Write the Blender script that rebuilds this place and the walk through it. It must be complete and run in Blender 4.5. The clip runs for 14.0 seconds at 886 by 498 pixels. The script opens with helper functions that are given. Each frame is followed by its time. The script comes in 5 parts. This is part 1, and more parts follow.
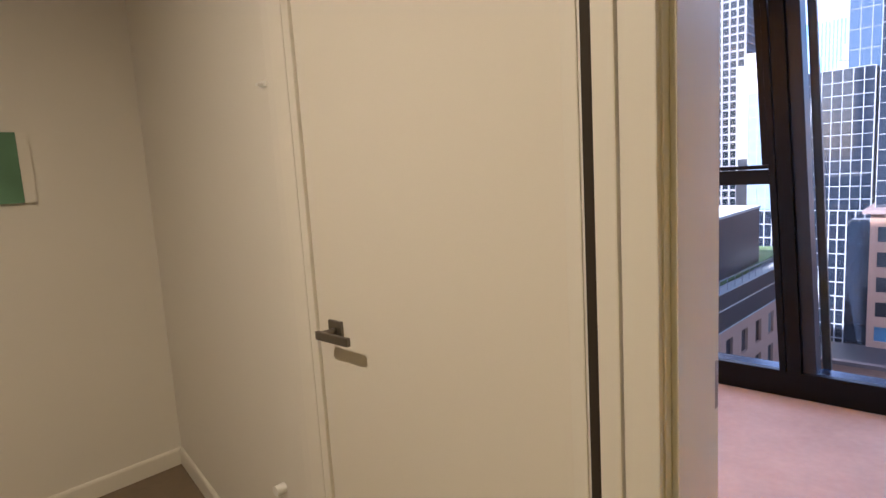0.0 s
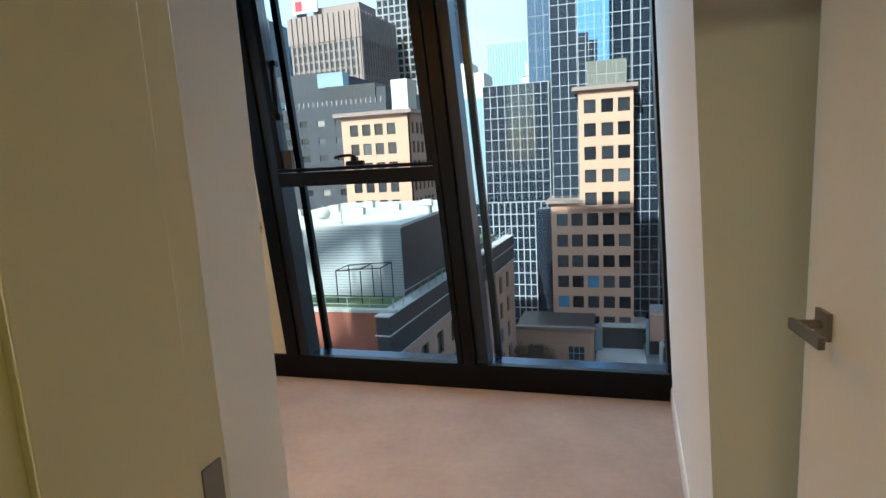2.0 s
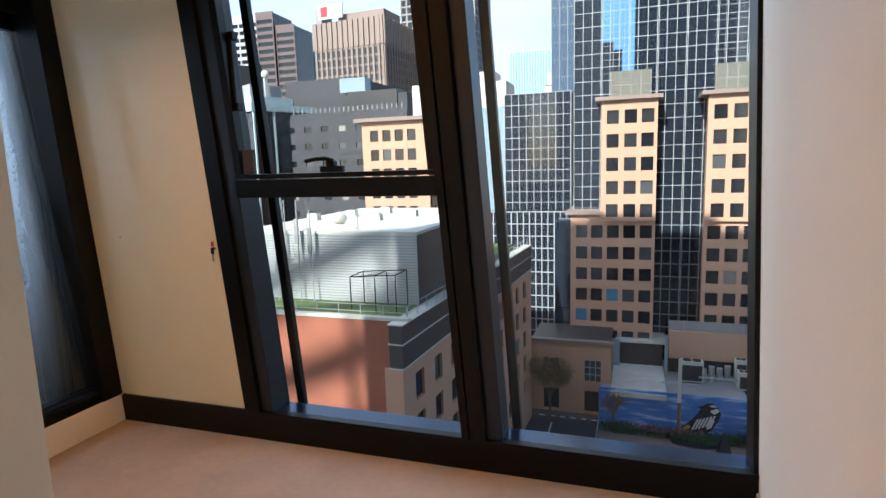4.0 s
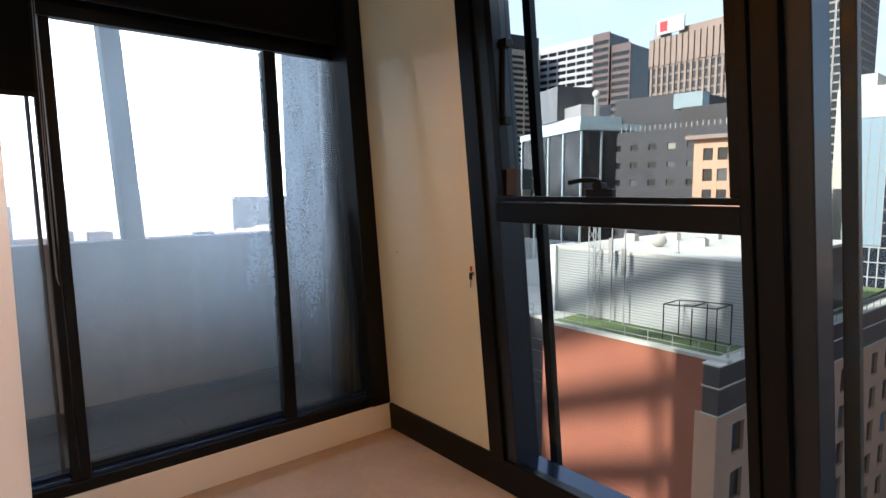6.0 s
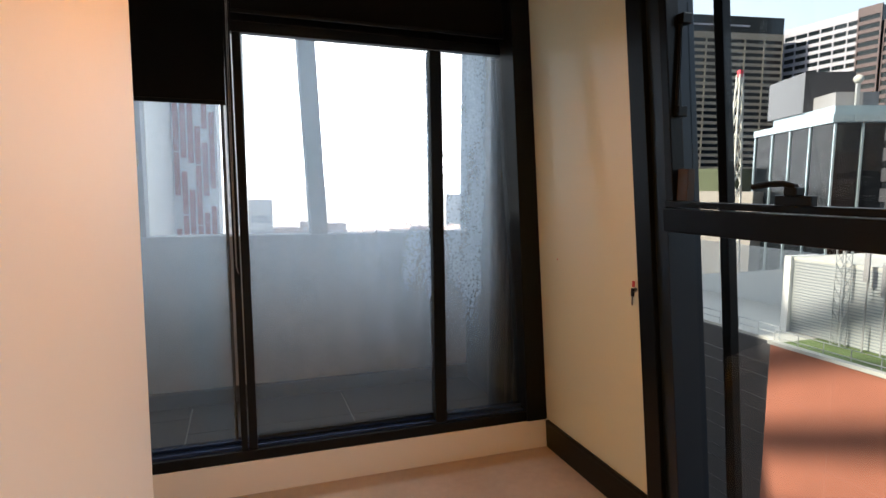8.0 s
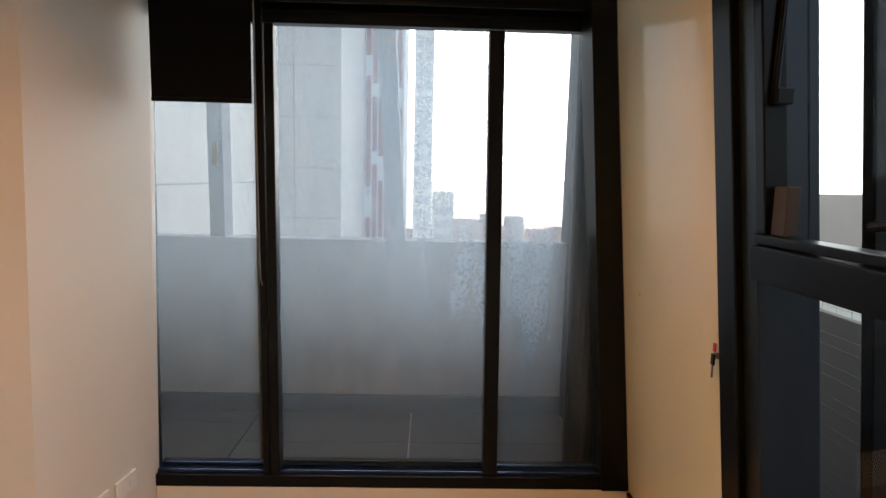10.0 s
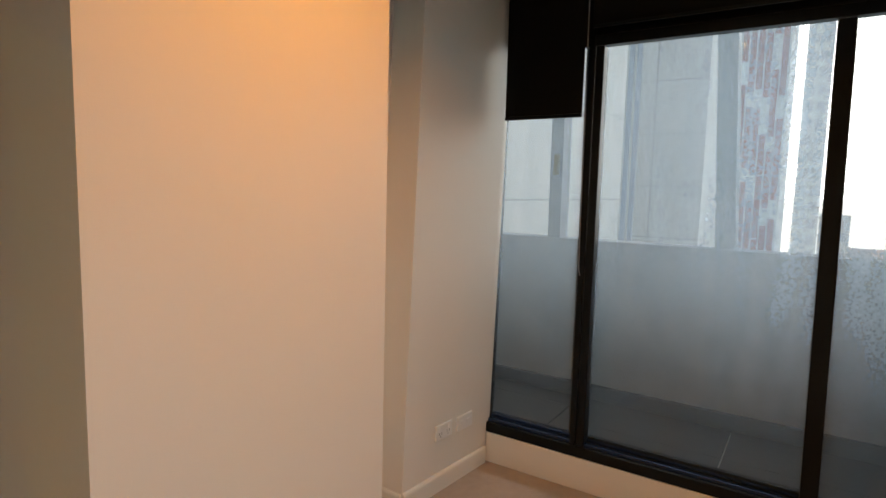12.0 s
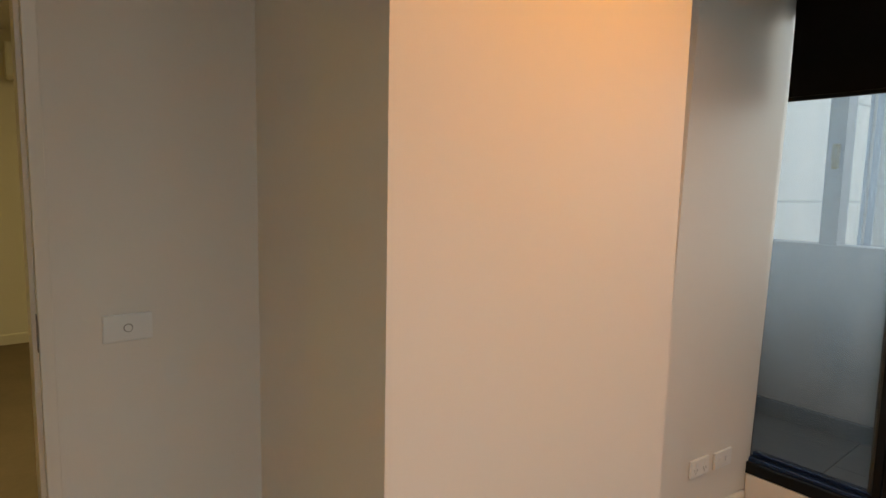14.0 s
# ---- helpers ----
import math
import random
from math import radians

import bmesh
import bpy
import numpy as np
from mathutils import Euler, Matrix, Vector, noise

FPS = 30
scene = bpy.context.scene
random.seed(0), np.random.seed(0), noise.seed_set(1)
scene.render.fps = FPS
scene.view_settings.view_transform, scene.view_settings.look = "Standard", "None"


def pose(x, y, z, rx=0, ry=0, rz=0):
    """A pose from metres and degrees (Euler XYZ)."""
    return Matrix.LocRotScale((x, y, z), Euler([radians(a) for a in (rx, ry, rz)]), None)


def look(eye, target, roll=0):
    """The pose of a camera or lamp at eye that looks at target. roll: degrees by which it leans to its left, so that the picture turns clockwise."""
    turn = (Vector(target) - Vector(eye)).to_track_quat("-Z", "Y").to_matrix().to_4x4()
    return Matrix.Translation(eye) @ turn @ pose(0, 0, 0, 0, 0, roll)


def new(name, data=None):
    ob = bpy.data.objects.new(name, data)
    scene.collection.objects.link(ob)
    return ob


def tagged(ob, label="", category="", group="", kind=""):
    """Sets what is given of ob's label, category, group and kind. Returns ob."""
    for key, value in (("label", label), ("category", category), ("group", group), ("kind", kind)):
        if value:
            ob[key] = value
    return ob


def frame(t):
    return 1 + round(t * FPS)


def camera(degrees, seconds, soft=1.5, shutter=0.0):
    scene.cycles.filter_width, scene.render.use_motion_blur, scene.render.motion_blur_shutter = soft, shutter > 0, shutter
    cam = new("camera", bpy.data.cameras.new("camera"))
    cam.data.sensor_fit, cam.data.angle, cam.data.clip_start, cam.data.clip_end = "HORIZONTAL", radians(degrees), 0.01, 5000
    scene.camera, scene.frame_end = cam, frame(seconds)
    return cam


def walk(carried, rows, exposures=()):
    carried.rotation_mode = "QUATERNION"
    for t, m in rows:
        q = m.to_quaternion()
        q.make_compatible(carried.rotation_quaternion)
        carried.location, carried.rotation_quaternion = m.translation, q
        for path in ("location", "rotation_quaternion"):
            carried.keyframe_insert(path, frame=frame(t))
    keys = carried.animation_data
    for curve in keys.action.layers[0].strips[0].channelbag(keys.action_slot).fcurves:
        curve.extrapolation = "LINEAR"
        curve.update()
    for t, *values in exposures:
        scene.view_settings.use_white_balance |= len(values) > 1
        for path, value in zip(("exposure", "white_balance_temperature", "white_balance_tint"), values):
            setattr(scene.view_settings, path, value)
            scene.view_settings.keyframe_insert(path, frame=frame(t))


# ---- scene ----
import itertools

cam = camera(75.86, 14.0)

PATH = [
    (0.0, (2.855, -3.779, 1.455), (1.501, -2.330, 1.194), -3.42),
    (0.5, (2.905, -3.759, 1.456), (1.896, -2.057, 1.166), -3.54),
    (1.0, (2.975, -3.649, 1.409), (2.188, -1.836, 1.102), -3.13),
    (1.5, (2.983, -3.483, 1.415), (2.337, -1.618, 1.093), -3.33),
    (2.0, (2.979, -3.219, 1.423), (2.403, -1.331, 1.101), -3.23),
    (2.2, (2.967, -3.135, 1.428), (2.417, -1.239, 1.107), -2.89),
    (4.3, (2.763, -2.261, 1.417), (2.092, -0.399, 1.130), -1.51),
    (4.5, (2.744, -2.183, 1.418), (2.033, -0.335, 1.139), -1.55),
    (5.0, (2.703, -2.034, 1.444), (1.809, -0.265, 1.178), -1.28),
    (5.5, (2.706, -1.922, 1.443), (1.510, -0.338, 1.200), -0.97),
    (6.0, (2.722, -1.877, 1.432), (1.199, -0.598, 1.219), -0.32),
    (6.5, (2.737, -1.851, 1.436), (1.021, -0.846, 1.225), -0.01),
    (7.0, (2.734, -1.831, 1.45), (0.935, -0.986, 1.228), 0.11),
    (7.2, (2.741, -1.81, 1.439), (0.924, -1.004, 1.220), 0.34),
    (9.3, (2.422, -1.078, 1.489), (0.479, -0.666, 1.255), 0.56),
    (9.5, (2.376, -1.028, 1.508), (0.423, -0.668, 1.270), 0.96),
    (10.0, (2.337, -0.917, 1.511), (0.353, -0.865, 1.264), 1.33),
    (10.5, (2.426, -0.852, 1.511), (0.471, -1.194, 1.262), 1.62),
    (11.0, (2.518, -0.802, 1.493), (0.651, -1.481, 1.262), 1.46),
    (11.5, (2.557, -0.736, 1.461), (0.792, -1.652, 1.252), 1.39),
    (12.0, (2.578, -0.69, 1.444), (0.913, -1.778, 1.233), 1.5),
    (12.5, (2.595, -0.679, 1.437), (1.037, -1.912, 1.212), 1.51),
    (13.0, (2.619, -0.706, 1.428), (1.177, -2.073, 1.200), 1.56),
    (13.5, (2.616, -0.782, 1.414), (1.318, -2.289, 1.202), 1.5),
    (14.0, (2.595, -1.029, 1.413), (1.356, -2.584, 1.194), 1.24),
]
EXPOSURES = [(0.0, 1.65, 5150, 30), (0.6, 1.1, 5400, 18), (1.0, 0.85, 5500, 6), (1.5, 0.9, 5400, -2), (2.2, 1.05, 5500, -3), (4.5, 0.97, 6200, 9), (7.0, 0.76, 6500, 9), (9.5, 0.97, 7400, 10), (11.0, 0.68, 7400, 7), (13.5, 0.6, 7900, 5), (14.0, 0.68, 7300, 3)]
walk(cam, [(t, look(eye, target, roll)) for t, eye, target, roll in PATH], EXPOSURES)

# ---- light ----
world = bpy.data.worlds.new("sky")
scene.world = world
world.use_nodes = True
wn = world.node_tree
sky = wn.nodes.new("ShaderNodeTexSky")
sky.sky_type = "NISHITA"
sky.sun_disc = False
sky.dust_density = 1.5
SUN_EL, SUN_AZ = 35.0, 190.0
sky.sun_elevation = radians(SUN_EL)
sky.sun_rotation = radians(SUN_AZ)
# thin bright cloud, thickest towards the west, breaks up over the blue
wco = wn.nodes.new("ShaderNodeTexCoord")
wmap = wn.nodes.new("ShaderNodeMapping")
wmap.inputs["Scale"].default_value = (1, 1, 2.5)
wno = wn.nodes.new("ShaderNodeTexNoise")
wno.inputs["Scale"].default_value, wno.inputs["Detail"].default_value = 2.2, 7
wse = wn.nodes.new("ShaderNodeSeparateXYZ")
west = wn.nodes.new("ShaderNodeMapRange")
west.inputs["From Min"].default_value, west.inputs["From Max"].default_value = 0.55, -0.85
west.inputs["To Min"].default_value, west.inputs["To Max"].default_value = 0.0, 0.45
cover = wn.nodes.new("ShaderNodeMath")
cover.operation, cover.use_clamp = "ADD", True
wcol = wn.nodes.new("ShaderNodeMix")
wcol.data_type = "RGBA"
wcol.inputs["B"].default_value = (7.6, 9.0, 11.0, 1)
wn.links.new(wco.outputs["Generated"], wmap.inputs[0])
wn.links.new(wmap.outputs[0], wno.inputs["Vector"])
wn.links.new(wco.outputs["Generated"], wse.inputs[0])
wn.links.new(wse.outputs[0], west.inputs["Value"])
wn.links.new(wno.outputs["Fac"], cover.inputs[0])
wn.links.new(west.outputs[0], cover.inputs[1])
# the southern half of the sky is nearly clear
clear = wn.nodes.new("ShaderNodeMapRange")
clear.inputs["From Min"].default_value, clear.inputs["From Max"].default_value = -0.2, 0.6
clear.inputs["To Min"].default_value, clear.inputs["To Max"].default_value = -0.6, 0.0
thin = wn.nodes.new("ShaderNodeMath")
thin.operation, thin.use_clamp = "ADD", True
wn.links.new(wse.outputs[1], clear.inputs["Value"])
wn.links.new(clear.outputs[0], thin.inputs[1])
wn.links.new(cover.outputs[0], thin.inputs[0])
wn.links.new(thin.outputs[0], wcol.inputs["Factor"])
wn.links.new(sky.outputs[0], wcol.inputs["A"])
# glare of the low western sky
low = wn.nodes.new("ShaderNodeMapRange")
low.interpolation_type = "SMOOTHSTEP"
low.inputs["From Min"].default_value, low.inputs["From Max"].default_value = -0.72, -0.96
glare = wn.nodes.new("ShaderNodeMix")
glare.data_type = "RGBA"
glare.inputs["B"].default_value = (46, 47, 50, 1)
wn.links.new(wse.outputs[0], low.inputs["Value"])
wn.links.new(low.outputs[0], glare.inputs["Factor"])
wn.links.new(wcol.outputs["Result"], glare.inputs["A"])
wn.links.new(glare.outputs["Result"], wn.nodes["Background"].inputs[0])
wn.nodes["Background"].inputs[1].default_value = 0.085

sun = new("sun", bpy.data.lights.new("sun", "SUN"))
sun.data.energy = 5.0
sun.data.angle = radians(0.6)
sun.data.color = (1.0, 0.9, 0.77)
az, el = radians(SUN_AZ), radians(SUN_EL)
sun_from = Vector((math.sin(az) * math.cos(el), math.cos(az) * math.cos(el), math.sin(el)))
sun.matrix_world = look(tuple(sun_from * 100), (0, 0, 0))


def lamp(name, place, watts, size, colour, target=None):
    data = bpy.data.lights.new(name, "AREA")
    data.shape, data.size, data.energy, data.color = "DISK", size, watts, colour
    ob = new(name, data)
    ob.matrix_world = look(place, target or (place[0], place[1] + 0.001, place[2] - 1))
    return ob


WARM = (1.0, 0.36, 0.015)
lamp("bedroom_downlight", (1.58, -1.2, 2.585), 8.4, 0.12, WARM).data.spread = radians(140)
lamp("hall_downlight", (1.95, -4.3, 2.585), 11, 0.14, (1.0, 0.78, 0.4))
lamp("hall_downlight", (4.6, -4.4, 2.585), 6, 0.14, (1.0, 0.72, 0.12))


def opening_light(name, place, target, long, tall, watts, colour):
    """An added area lamp in place of the sky's light through a window's opening."""
    ob = lamp(name, place, watts, long, colour, target)
    ob.data.shape, ob.data.size, ob.data.size_y = "RECTANGLE", long, tall
    ob.data.spread = radians(105)
    return ob


opening_light("balcony_sky_fill", (-1.22, -1.6, 2.51), (0.6, -1.6, 0.6), 2.9, 0.16, 5.0, (0.86, 0.93, 1.0))
opening_light("window_sky_fill", (2.1, 0.22, 2.45), (2.1, -1.6, 0.0), 1.9, 0.2, 2.9, (0.86, 0.92, 1.0))


# ---- materials ----
def mat(name, colour, rough=0.6, metal=0.0, noise_scale=0.0, amount=0.1, bump=0.0, bump_scale=200.0, spec=0.5):
    m = bpy.data.materials.new(name)
    m.use_nodes = True
    t = m.node_tree
    b = t.nodes["Principled BSDF"]
    b.inputs["Base Color"].default_value = (*colour, 1)
    b.inputs["Roughness"].default_value = rough
    b.inputs["Metallic"].default_value = metal
    b.inputs["Specular IOR Level"].default_value = spec
    co = t.nodes.new("ShaderNodeTexCoord")
    if noise_scale:
        n = t.nodes.new("ShaderNodeTexNoise")
        n.inputs["Scale"].default_value = noise_scale
        n.inputs["Detail"].default_value = 6
        t.links.new(co.outputs["Object"], n.inputs["Vector"])
        r = t.nodes.new("ShaderNodeMix")
        r.data_type = "RGBA"
        r.inputs["A"].default_value = (*[c * (1 - amount) for c in colour], 1)
        r.inputs["B"].default_value = (*[min(1, c * (1 + amount)) for c in colour], 1)
        wide = t.nodes.new("ShaderNodeTexNoise")
        wide.inputs["Scale"].default_value = noise_scale * 0.13
        wide.inputs["Detail"].default_value = 3
        t.links.new(co.outputs["Object"], wide.inputs["Vector"])
        mean = t.nodes.new("ShaderNodeMath")
        mean.operation = "MULTIPLY_ADD"
        mean.inputs[1].default_value = 1.3
        t.links.new(wide.outputs["Fac"], mean.inputs[0])
        half = t.nodes.new("ShaderNodeMath")
        half.operation, half.inputs[1].default_value = "MULTIPLY_ADD", 0.7
        half.inputs[2].default_value = -0.5
        t.links.new(n.outputs["Fac"], half.inputs[0])
        t.links.new(half.outputs[0], mean.inputs[2])
        t.links.new(mean.outputs[0], r.inputs["Factor"])
        t.links.new(r.outputs["Result"], b.inputs["Base Color"])
    if bump:
        n2 = t.nodes.new("ShaderNodeTexNoise")
        n2.inputs["Scale"].default_value = bump_scale
        n2.inputs["Detail"].default_value = 4
        t.links.new(co.outputs["Object"], n2.inputs["Vector"])
        bp = t.nodes.new("ShaderNodeBump")
        bp.inputs["Strength"].default_value = bump
        bp.inputs["Distance"].default_value = 0.002
        t.links.new(n2.outputs["Fac"], bp.inputs["Height"])
        t.links.new(bp.outputs["Normal"], b.inputs["Normal"])
    return m


def glass_mat(name, tint=(0.93, 0.96, 0.97), dust=0.0):
    """Clear glass: gloss that grows towards grazing; dust: how much of it is veiled by dried water marks, with glare
    and shade shaped into the veil.
    """
    m = bpy.data.materials.new(name)
    m.use_nodes = True
    t = m.node_tree
    t.nodes.clear()
    out = t.nodes.new("ShaderNodeOutputMaterial")
    tr = t.nodes.new("ShaderNodeBsdfTransparent")
    tr.inputs[0].default_value = (*tint, 1)
    gl = t.nodes.new("ShaderNodeBsdfGlossy")
    gl.inputs["Roughness"].default_value = 0.015
    lw = t.nodes.new("ShaderNodeLayerWeight")
    pw = t.nodes.new("ShaderNodeMath")
    pw.operation, pw.inputs[1].default_value = "POWER", 4.0
    sc = t.nodes.new("ShaderNodeMath")
    sc.operation, sc.inputs[1].default_value, sc.inputs[2].default_value = "MULTIPLY_ADD", 0.6, 0.022
    mx = t.nodes.new("ShaderNodeMixShader")
    t.links.new(lw.outputs["Facing"], pw.inputs[0])
    t.links.new(pw.outputs[0], sc.inputs[0])
    t.links.new(sc.outputs[0], mx.inputs[0])
    t.links.new(tr.outputs[0], mx.inputs[1])
    t.links.new(gl.outputs[0], mx.inputs[2])
    last = mx
    if dust:
        co = t.nodes.new("ShaderNodeTexCoord")
        mp = t.nodes.new("ShaderNodeMapping")
        mp.inputs["Scale"].default_value = (1, 9, 1.3)
        streak = t.nodes.new("ShaderNodeTexNoise")
        streak.inputs["Scale"].default_value, streak.inputs["Detail"].default_value = 1.6, 5
        spots = t.nodes.new("ShaderNodeTexNoise")
        spots.inputs["Scale"].default_value, spots.inputs["Detail"].default_value = 75, 5
        mul = t.nodes.new("ShaderNodeMath")
        mul.operation = "MULTIPLY"
        ramp = t.nodes.new("ShaderNodeMapRange")
        ramp.inputs["From Min"].default_value, ramp.inputs["From Max"].default_value = 0.08, 0.5
        ramp.inputs["To Min"].default_value, ramp.inputs["To Max"].default_value = dust * 0.68, dust * 1.25
        t.links.new(co.outputs["Object"], mp.inputs[0])
        t.links.new(mp.outputs[0], streak.inputs["Vector"])
        t.links.new(co.outputs["Object"], spots.inputs["Vector"])
        t.links.new(streak.outputs["Fac"], mul.inputs[0])
        t.links.new(spots.outputs["Fac"], mul.inputs[1])
        t.links.new(mul.outputs[0], ramp.inputs["Value"])
        tl = t.nodes.new("ShaderNodeBsdfTranslucent")
        tl.inputs[0].default_value = (0.66, 0.82, 1.0, 1)
        m2 = t.nodes.new("ShaderNodeMixShader")
        xyz = t.nodes.new("ShaderNodeSeparateXYZ")
        # glare and shade put into the film: weak low, strong northwards, cut at corner
        low = t.nodes.new("ShaderNodeMapRange")
        low.inputs["From Min"].default_value, low.inputs["From Max"].default_value = 0.15, 1.0
        low.inputs["To Min"].default_value, low.inputs["To Max"].default_value = 0.12, 1.0
        side = t.nodes.new("ShaderNodeMapRange")
        side.inputs["From Min"].default_value, side.inputs["From Max"].default_value = -2.6, -0.2
        side.inputs["To Min"].default_value, side.inputs["To Max"].default_value = 0.45, 1.7
        edge = t.nodes.new("ShaderNodeMapRange")
        edge.interpolation_type = "SMOOTHSTEP"
        edge.inputs["From Min"].default_value, edge.inputs["From Max"].default_value = -0.4, -0.27
        edge.inputs["To Min"].default_value, edge.inputs["To Max"].default_value = 1.0, 0.12
        t.links.new(xyz.outputs["Y"], edge.inputs["Value"])
        glare_mask = t.nodes.new("ShaderNodeMath")
        glare_mask.operation = "MULTIPLY"
        both = t.nodes.new("ShaderNodeMath")
        both.operation = "MULTIPLY"
        film = t.nodes.new("ShaderNodeMath")
        film.operation = "MULTIPLY"
        t.links.new(co.outputs["Object"], xyz.inputs[0])
        t.links.new(xyz.outputs["Z"], low.inputs["Value"])
        t.links.new(xyz.outputs["Y"], side.inputs["Value"])
        t.links.new(low.outputs[0], both.inputs[0])
        t.links.new(side.outputs[0], glare_mask.inputs[0])
        t.links.new(edge.outputs[0], glare_mask.inputs[1])
        t.links.new(glare_mask.outputs[0], both.inputs[1])
        t.links.new(both.outputs[0], film.inputs[0])
        t.links.new(ramp.outputs[0], film.inputs[1])
        t.links.new(film.outputs[0], m2.inputs[0])
        t.links.new(mx.outputs[0], m2.inputs[1])
        t.links.new(tl.outputs[0], m2.inputs[2])
        last = m2
    t.links.new(last.outputs[0], out.inputs[0])
    return m


M_WALL = mat("white_wall_paint", (0.78, 0.75, 0.69), 0.55, noise_scale=3, amount=0.02, bump=0.15, bump_scale=350)
M_CEIL = mat("ceiling_paint", (0.8, 0.79, 0.76), 0.8)
M_TRIM = mat("trim_gloss_paint", (0.8, 0.77, 0.7), 0.3)
M_DOOR = mat("door_paint", (0.79, 0.75, 0.67), 0.35, noise_scale=5, amount=0.015)
M_CARPET = mat("beige_carpet", (0.44, 0.37, 0.32), 0.95, noise_scale=25, amount=0.14, bump=1.0, bump_scale=600, spec=0.1)
M_HALL = mat("hall_carpet", (0.24, 0.19, 0.14), 0.9, noise_scale=25, amount=0.12, bump=0.8, bump_scale=500, spec=0.1)
M_BLACK = mat("black_aluminium", (0.003, 0.0036, 0.0048), 0.3, 0.0, noise_scale=4, amount=0.2, spec=0.22)
M_BLIND = mat("dark_blind_fabric", (0.006, 0.005, 0.0045), 0.9, spec=0.15)
M_PANEL = mat("cream_panel", (0.74, 0.7, 0.5), 0.12, noise_scale=2, amount=0.02)
M_GLASS = glass_mat("window_glass")
M_METAL = mat("satin_nickel", (0.24, 0.22, 0.2), 0.35, 1.0)
M_PLASTIC = mat("white_plastic", (0.82, 0.82, 0.8), 0.3)
M_CONC = mat("balcony_concrete", (0.38, 0.39, 0.4), 0.8, noise_scale=6, amount=0.3, bump=0.4, bump_scale=60)
M_TILE = mat("balcony_tile", (0.085, 0.095, 0.105), 0.6, noise_scale=8, amount=0.15)
M_PINK = mat("pink_precast", (0.48, 0.29, 0.2), 0.8, noise_scale=0.6, amount=0.08)
M_GREY = mat("grey_concrete", (0.28, 0.28, 0.29), 0.8, noise_scale=0.5, amount=0.15)
M_TERRA = mat("terracotta_render", (0.3, 0.105, 0.065), 0.85, noise_scale=0.35, amount=0.2)
M_DARKGL = mat("dark_curtain_glass", (0.015, 0.022, 0.035), 0.06, spec=0.9)
M_DARKWIN = mat("dark_window_glass", (0.02, 0.025, 0.03), 0.1, spec=0.8)
# random pane tones; the blue ones paint in a reflection of the sky
_t = M_DARKWIN.node_tree
_oi, _rp = _t.nodes.new("ShaderNodeObjectInfo"), _t.nodes.new("ShaderNodeValToRGB")
_rp.color_ramp.interpolation = "CONSTANT"
_rp.color_ramp.elements[0].color = (0.012, 0.015, 0.02, 1)
_rp.color_ramp.elements[1].position, _rp.color_ramp.elements[1].color = 0.55, (0.03, 0.034, 0.04, 1)
for _p, _c in ((0.8, (0.07, 0.08, 0.09, 1)), (0.945, (0.1, 0.25, 0.4, 1)), (0.96, (0.25, 0.24, 0.22, 1))):
    _rp.color_ramp.elements.new(_p).color = _c
_t.links.new(_oi.outputs["Random"], _rp.inputs[0])
_t.links.new(_rp.outputs[0], _t.nodes["Principled BSDF"].inputs["Base Color"])
M_GRID = mat("pale_mullion", (0.34, 0.36, 0.37), 0.45)
M_PLANT = mat("olive_grey_panel", (0.13, 0.13, 0.11), 0.7, noise_scale=0.8, amount=0.12)
# blue of the reflected sky is put into this glass colour
M_SKY_MIRROR = mat("sky_tinted_curtain_glass", (0.1, 0.25, 0.5), 0.06, spec=1.0)
M_BROWN = mat("brown_granite", (0.23, 0.175, 0.15), 0.6, noise_scale=0.3, amount=0.12)
M_ROOF = mat("pale_roof", (0.5, 0.5, 0.46), 0.8, noise_scale=0.4, amount=0.2)
M_STONE = mat("charcoal_stone", (0.034, 0.034, 0.038), 0.45, noise_scale=0.5, amount=0.2)
M_SLATE = mat("slate_grey_render", (0.045, 0.048, 0.058), 0.75, noise_scale=0.25, amount=0.3)
M_ASPH = mat("asphalt", (0.055, 0.055, 0.06), 0.9, noise_scale=0.3, amount=0.2)


# ---- mesh helpers ----
def plain(x, y, z):
    return (x, y, z)


def box(bm, x0, x1, y0, y1, z0, z1, fn=plain, bevel=0.0):
    vs = [bm.verts.new(fn(x, y, z)) for x, y, z in itertools.product((x0, x1), (y0, y1), (z0, z1))]
    fs = [bm.faces.new([vs[i] for i in f]) for f in ((0, 1, 3, 2), (4, 6, 7, 5), (0, 4, 5, 1), (2, 3, 7, 6), (0, 2, 6, 4), (1, 5, 7, 3))]
    if bevel:
        es = list({e for f in fs for e in f.edges})
        bmesh.ops.bevel(bm, geom=es, offset=bevel, segments=2, affect="EDGES", profile=0.6)


def part(name, bm, material, parent=None, label=""):
    me = bpy.data.meshes.new(name)
    bmesh.ops.recalc_face_normals(bm, faces=bm.faces)
    bm.to_mesh(me)
    bm.free()
    me.materials.append(material)
    ob = new(name, me)
    if parent:
        ob.parent = parent
    if label:
        ob["label"] = label
    return ob


def boxes(name, material, dims, parent=None, label="", fn=plain, bevel=0.0):
    bm = bmesh.new()
    for d in dims:
        box(bm, *d, fn=fn, bevel=bevel)
    return part(name, bm, material, parent, label)


def thing(name, label, category, place=(0, 0, 0), group=""):
    ob = new(name)
    ob.location = place
    return tagged(ob, label, category, group)


def struct(ob, label="", category=""):
    return tagged(ob, label, category, kind="structure")


def lerp(v, xs, ys):
    return float(np.interp(v, xs, ys))


LY = -0.099


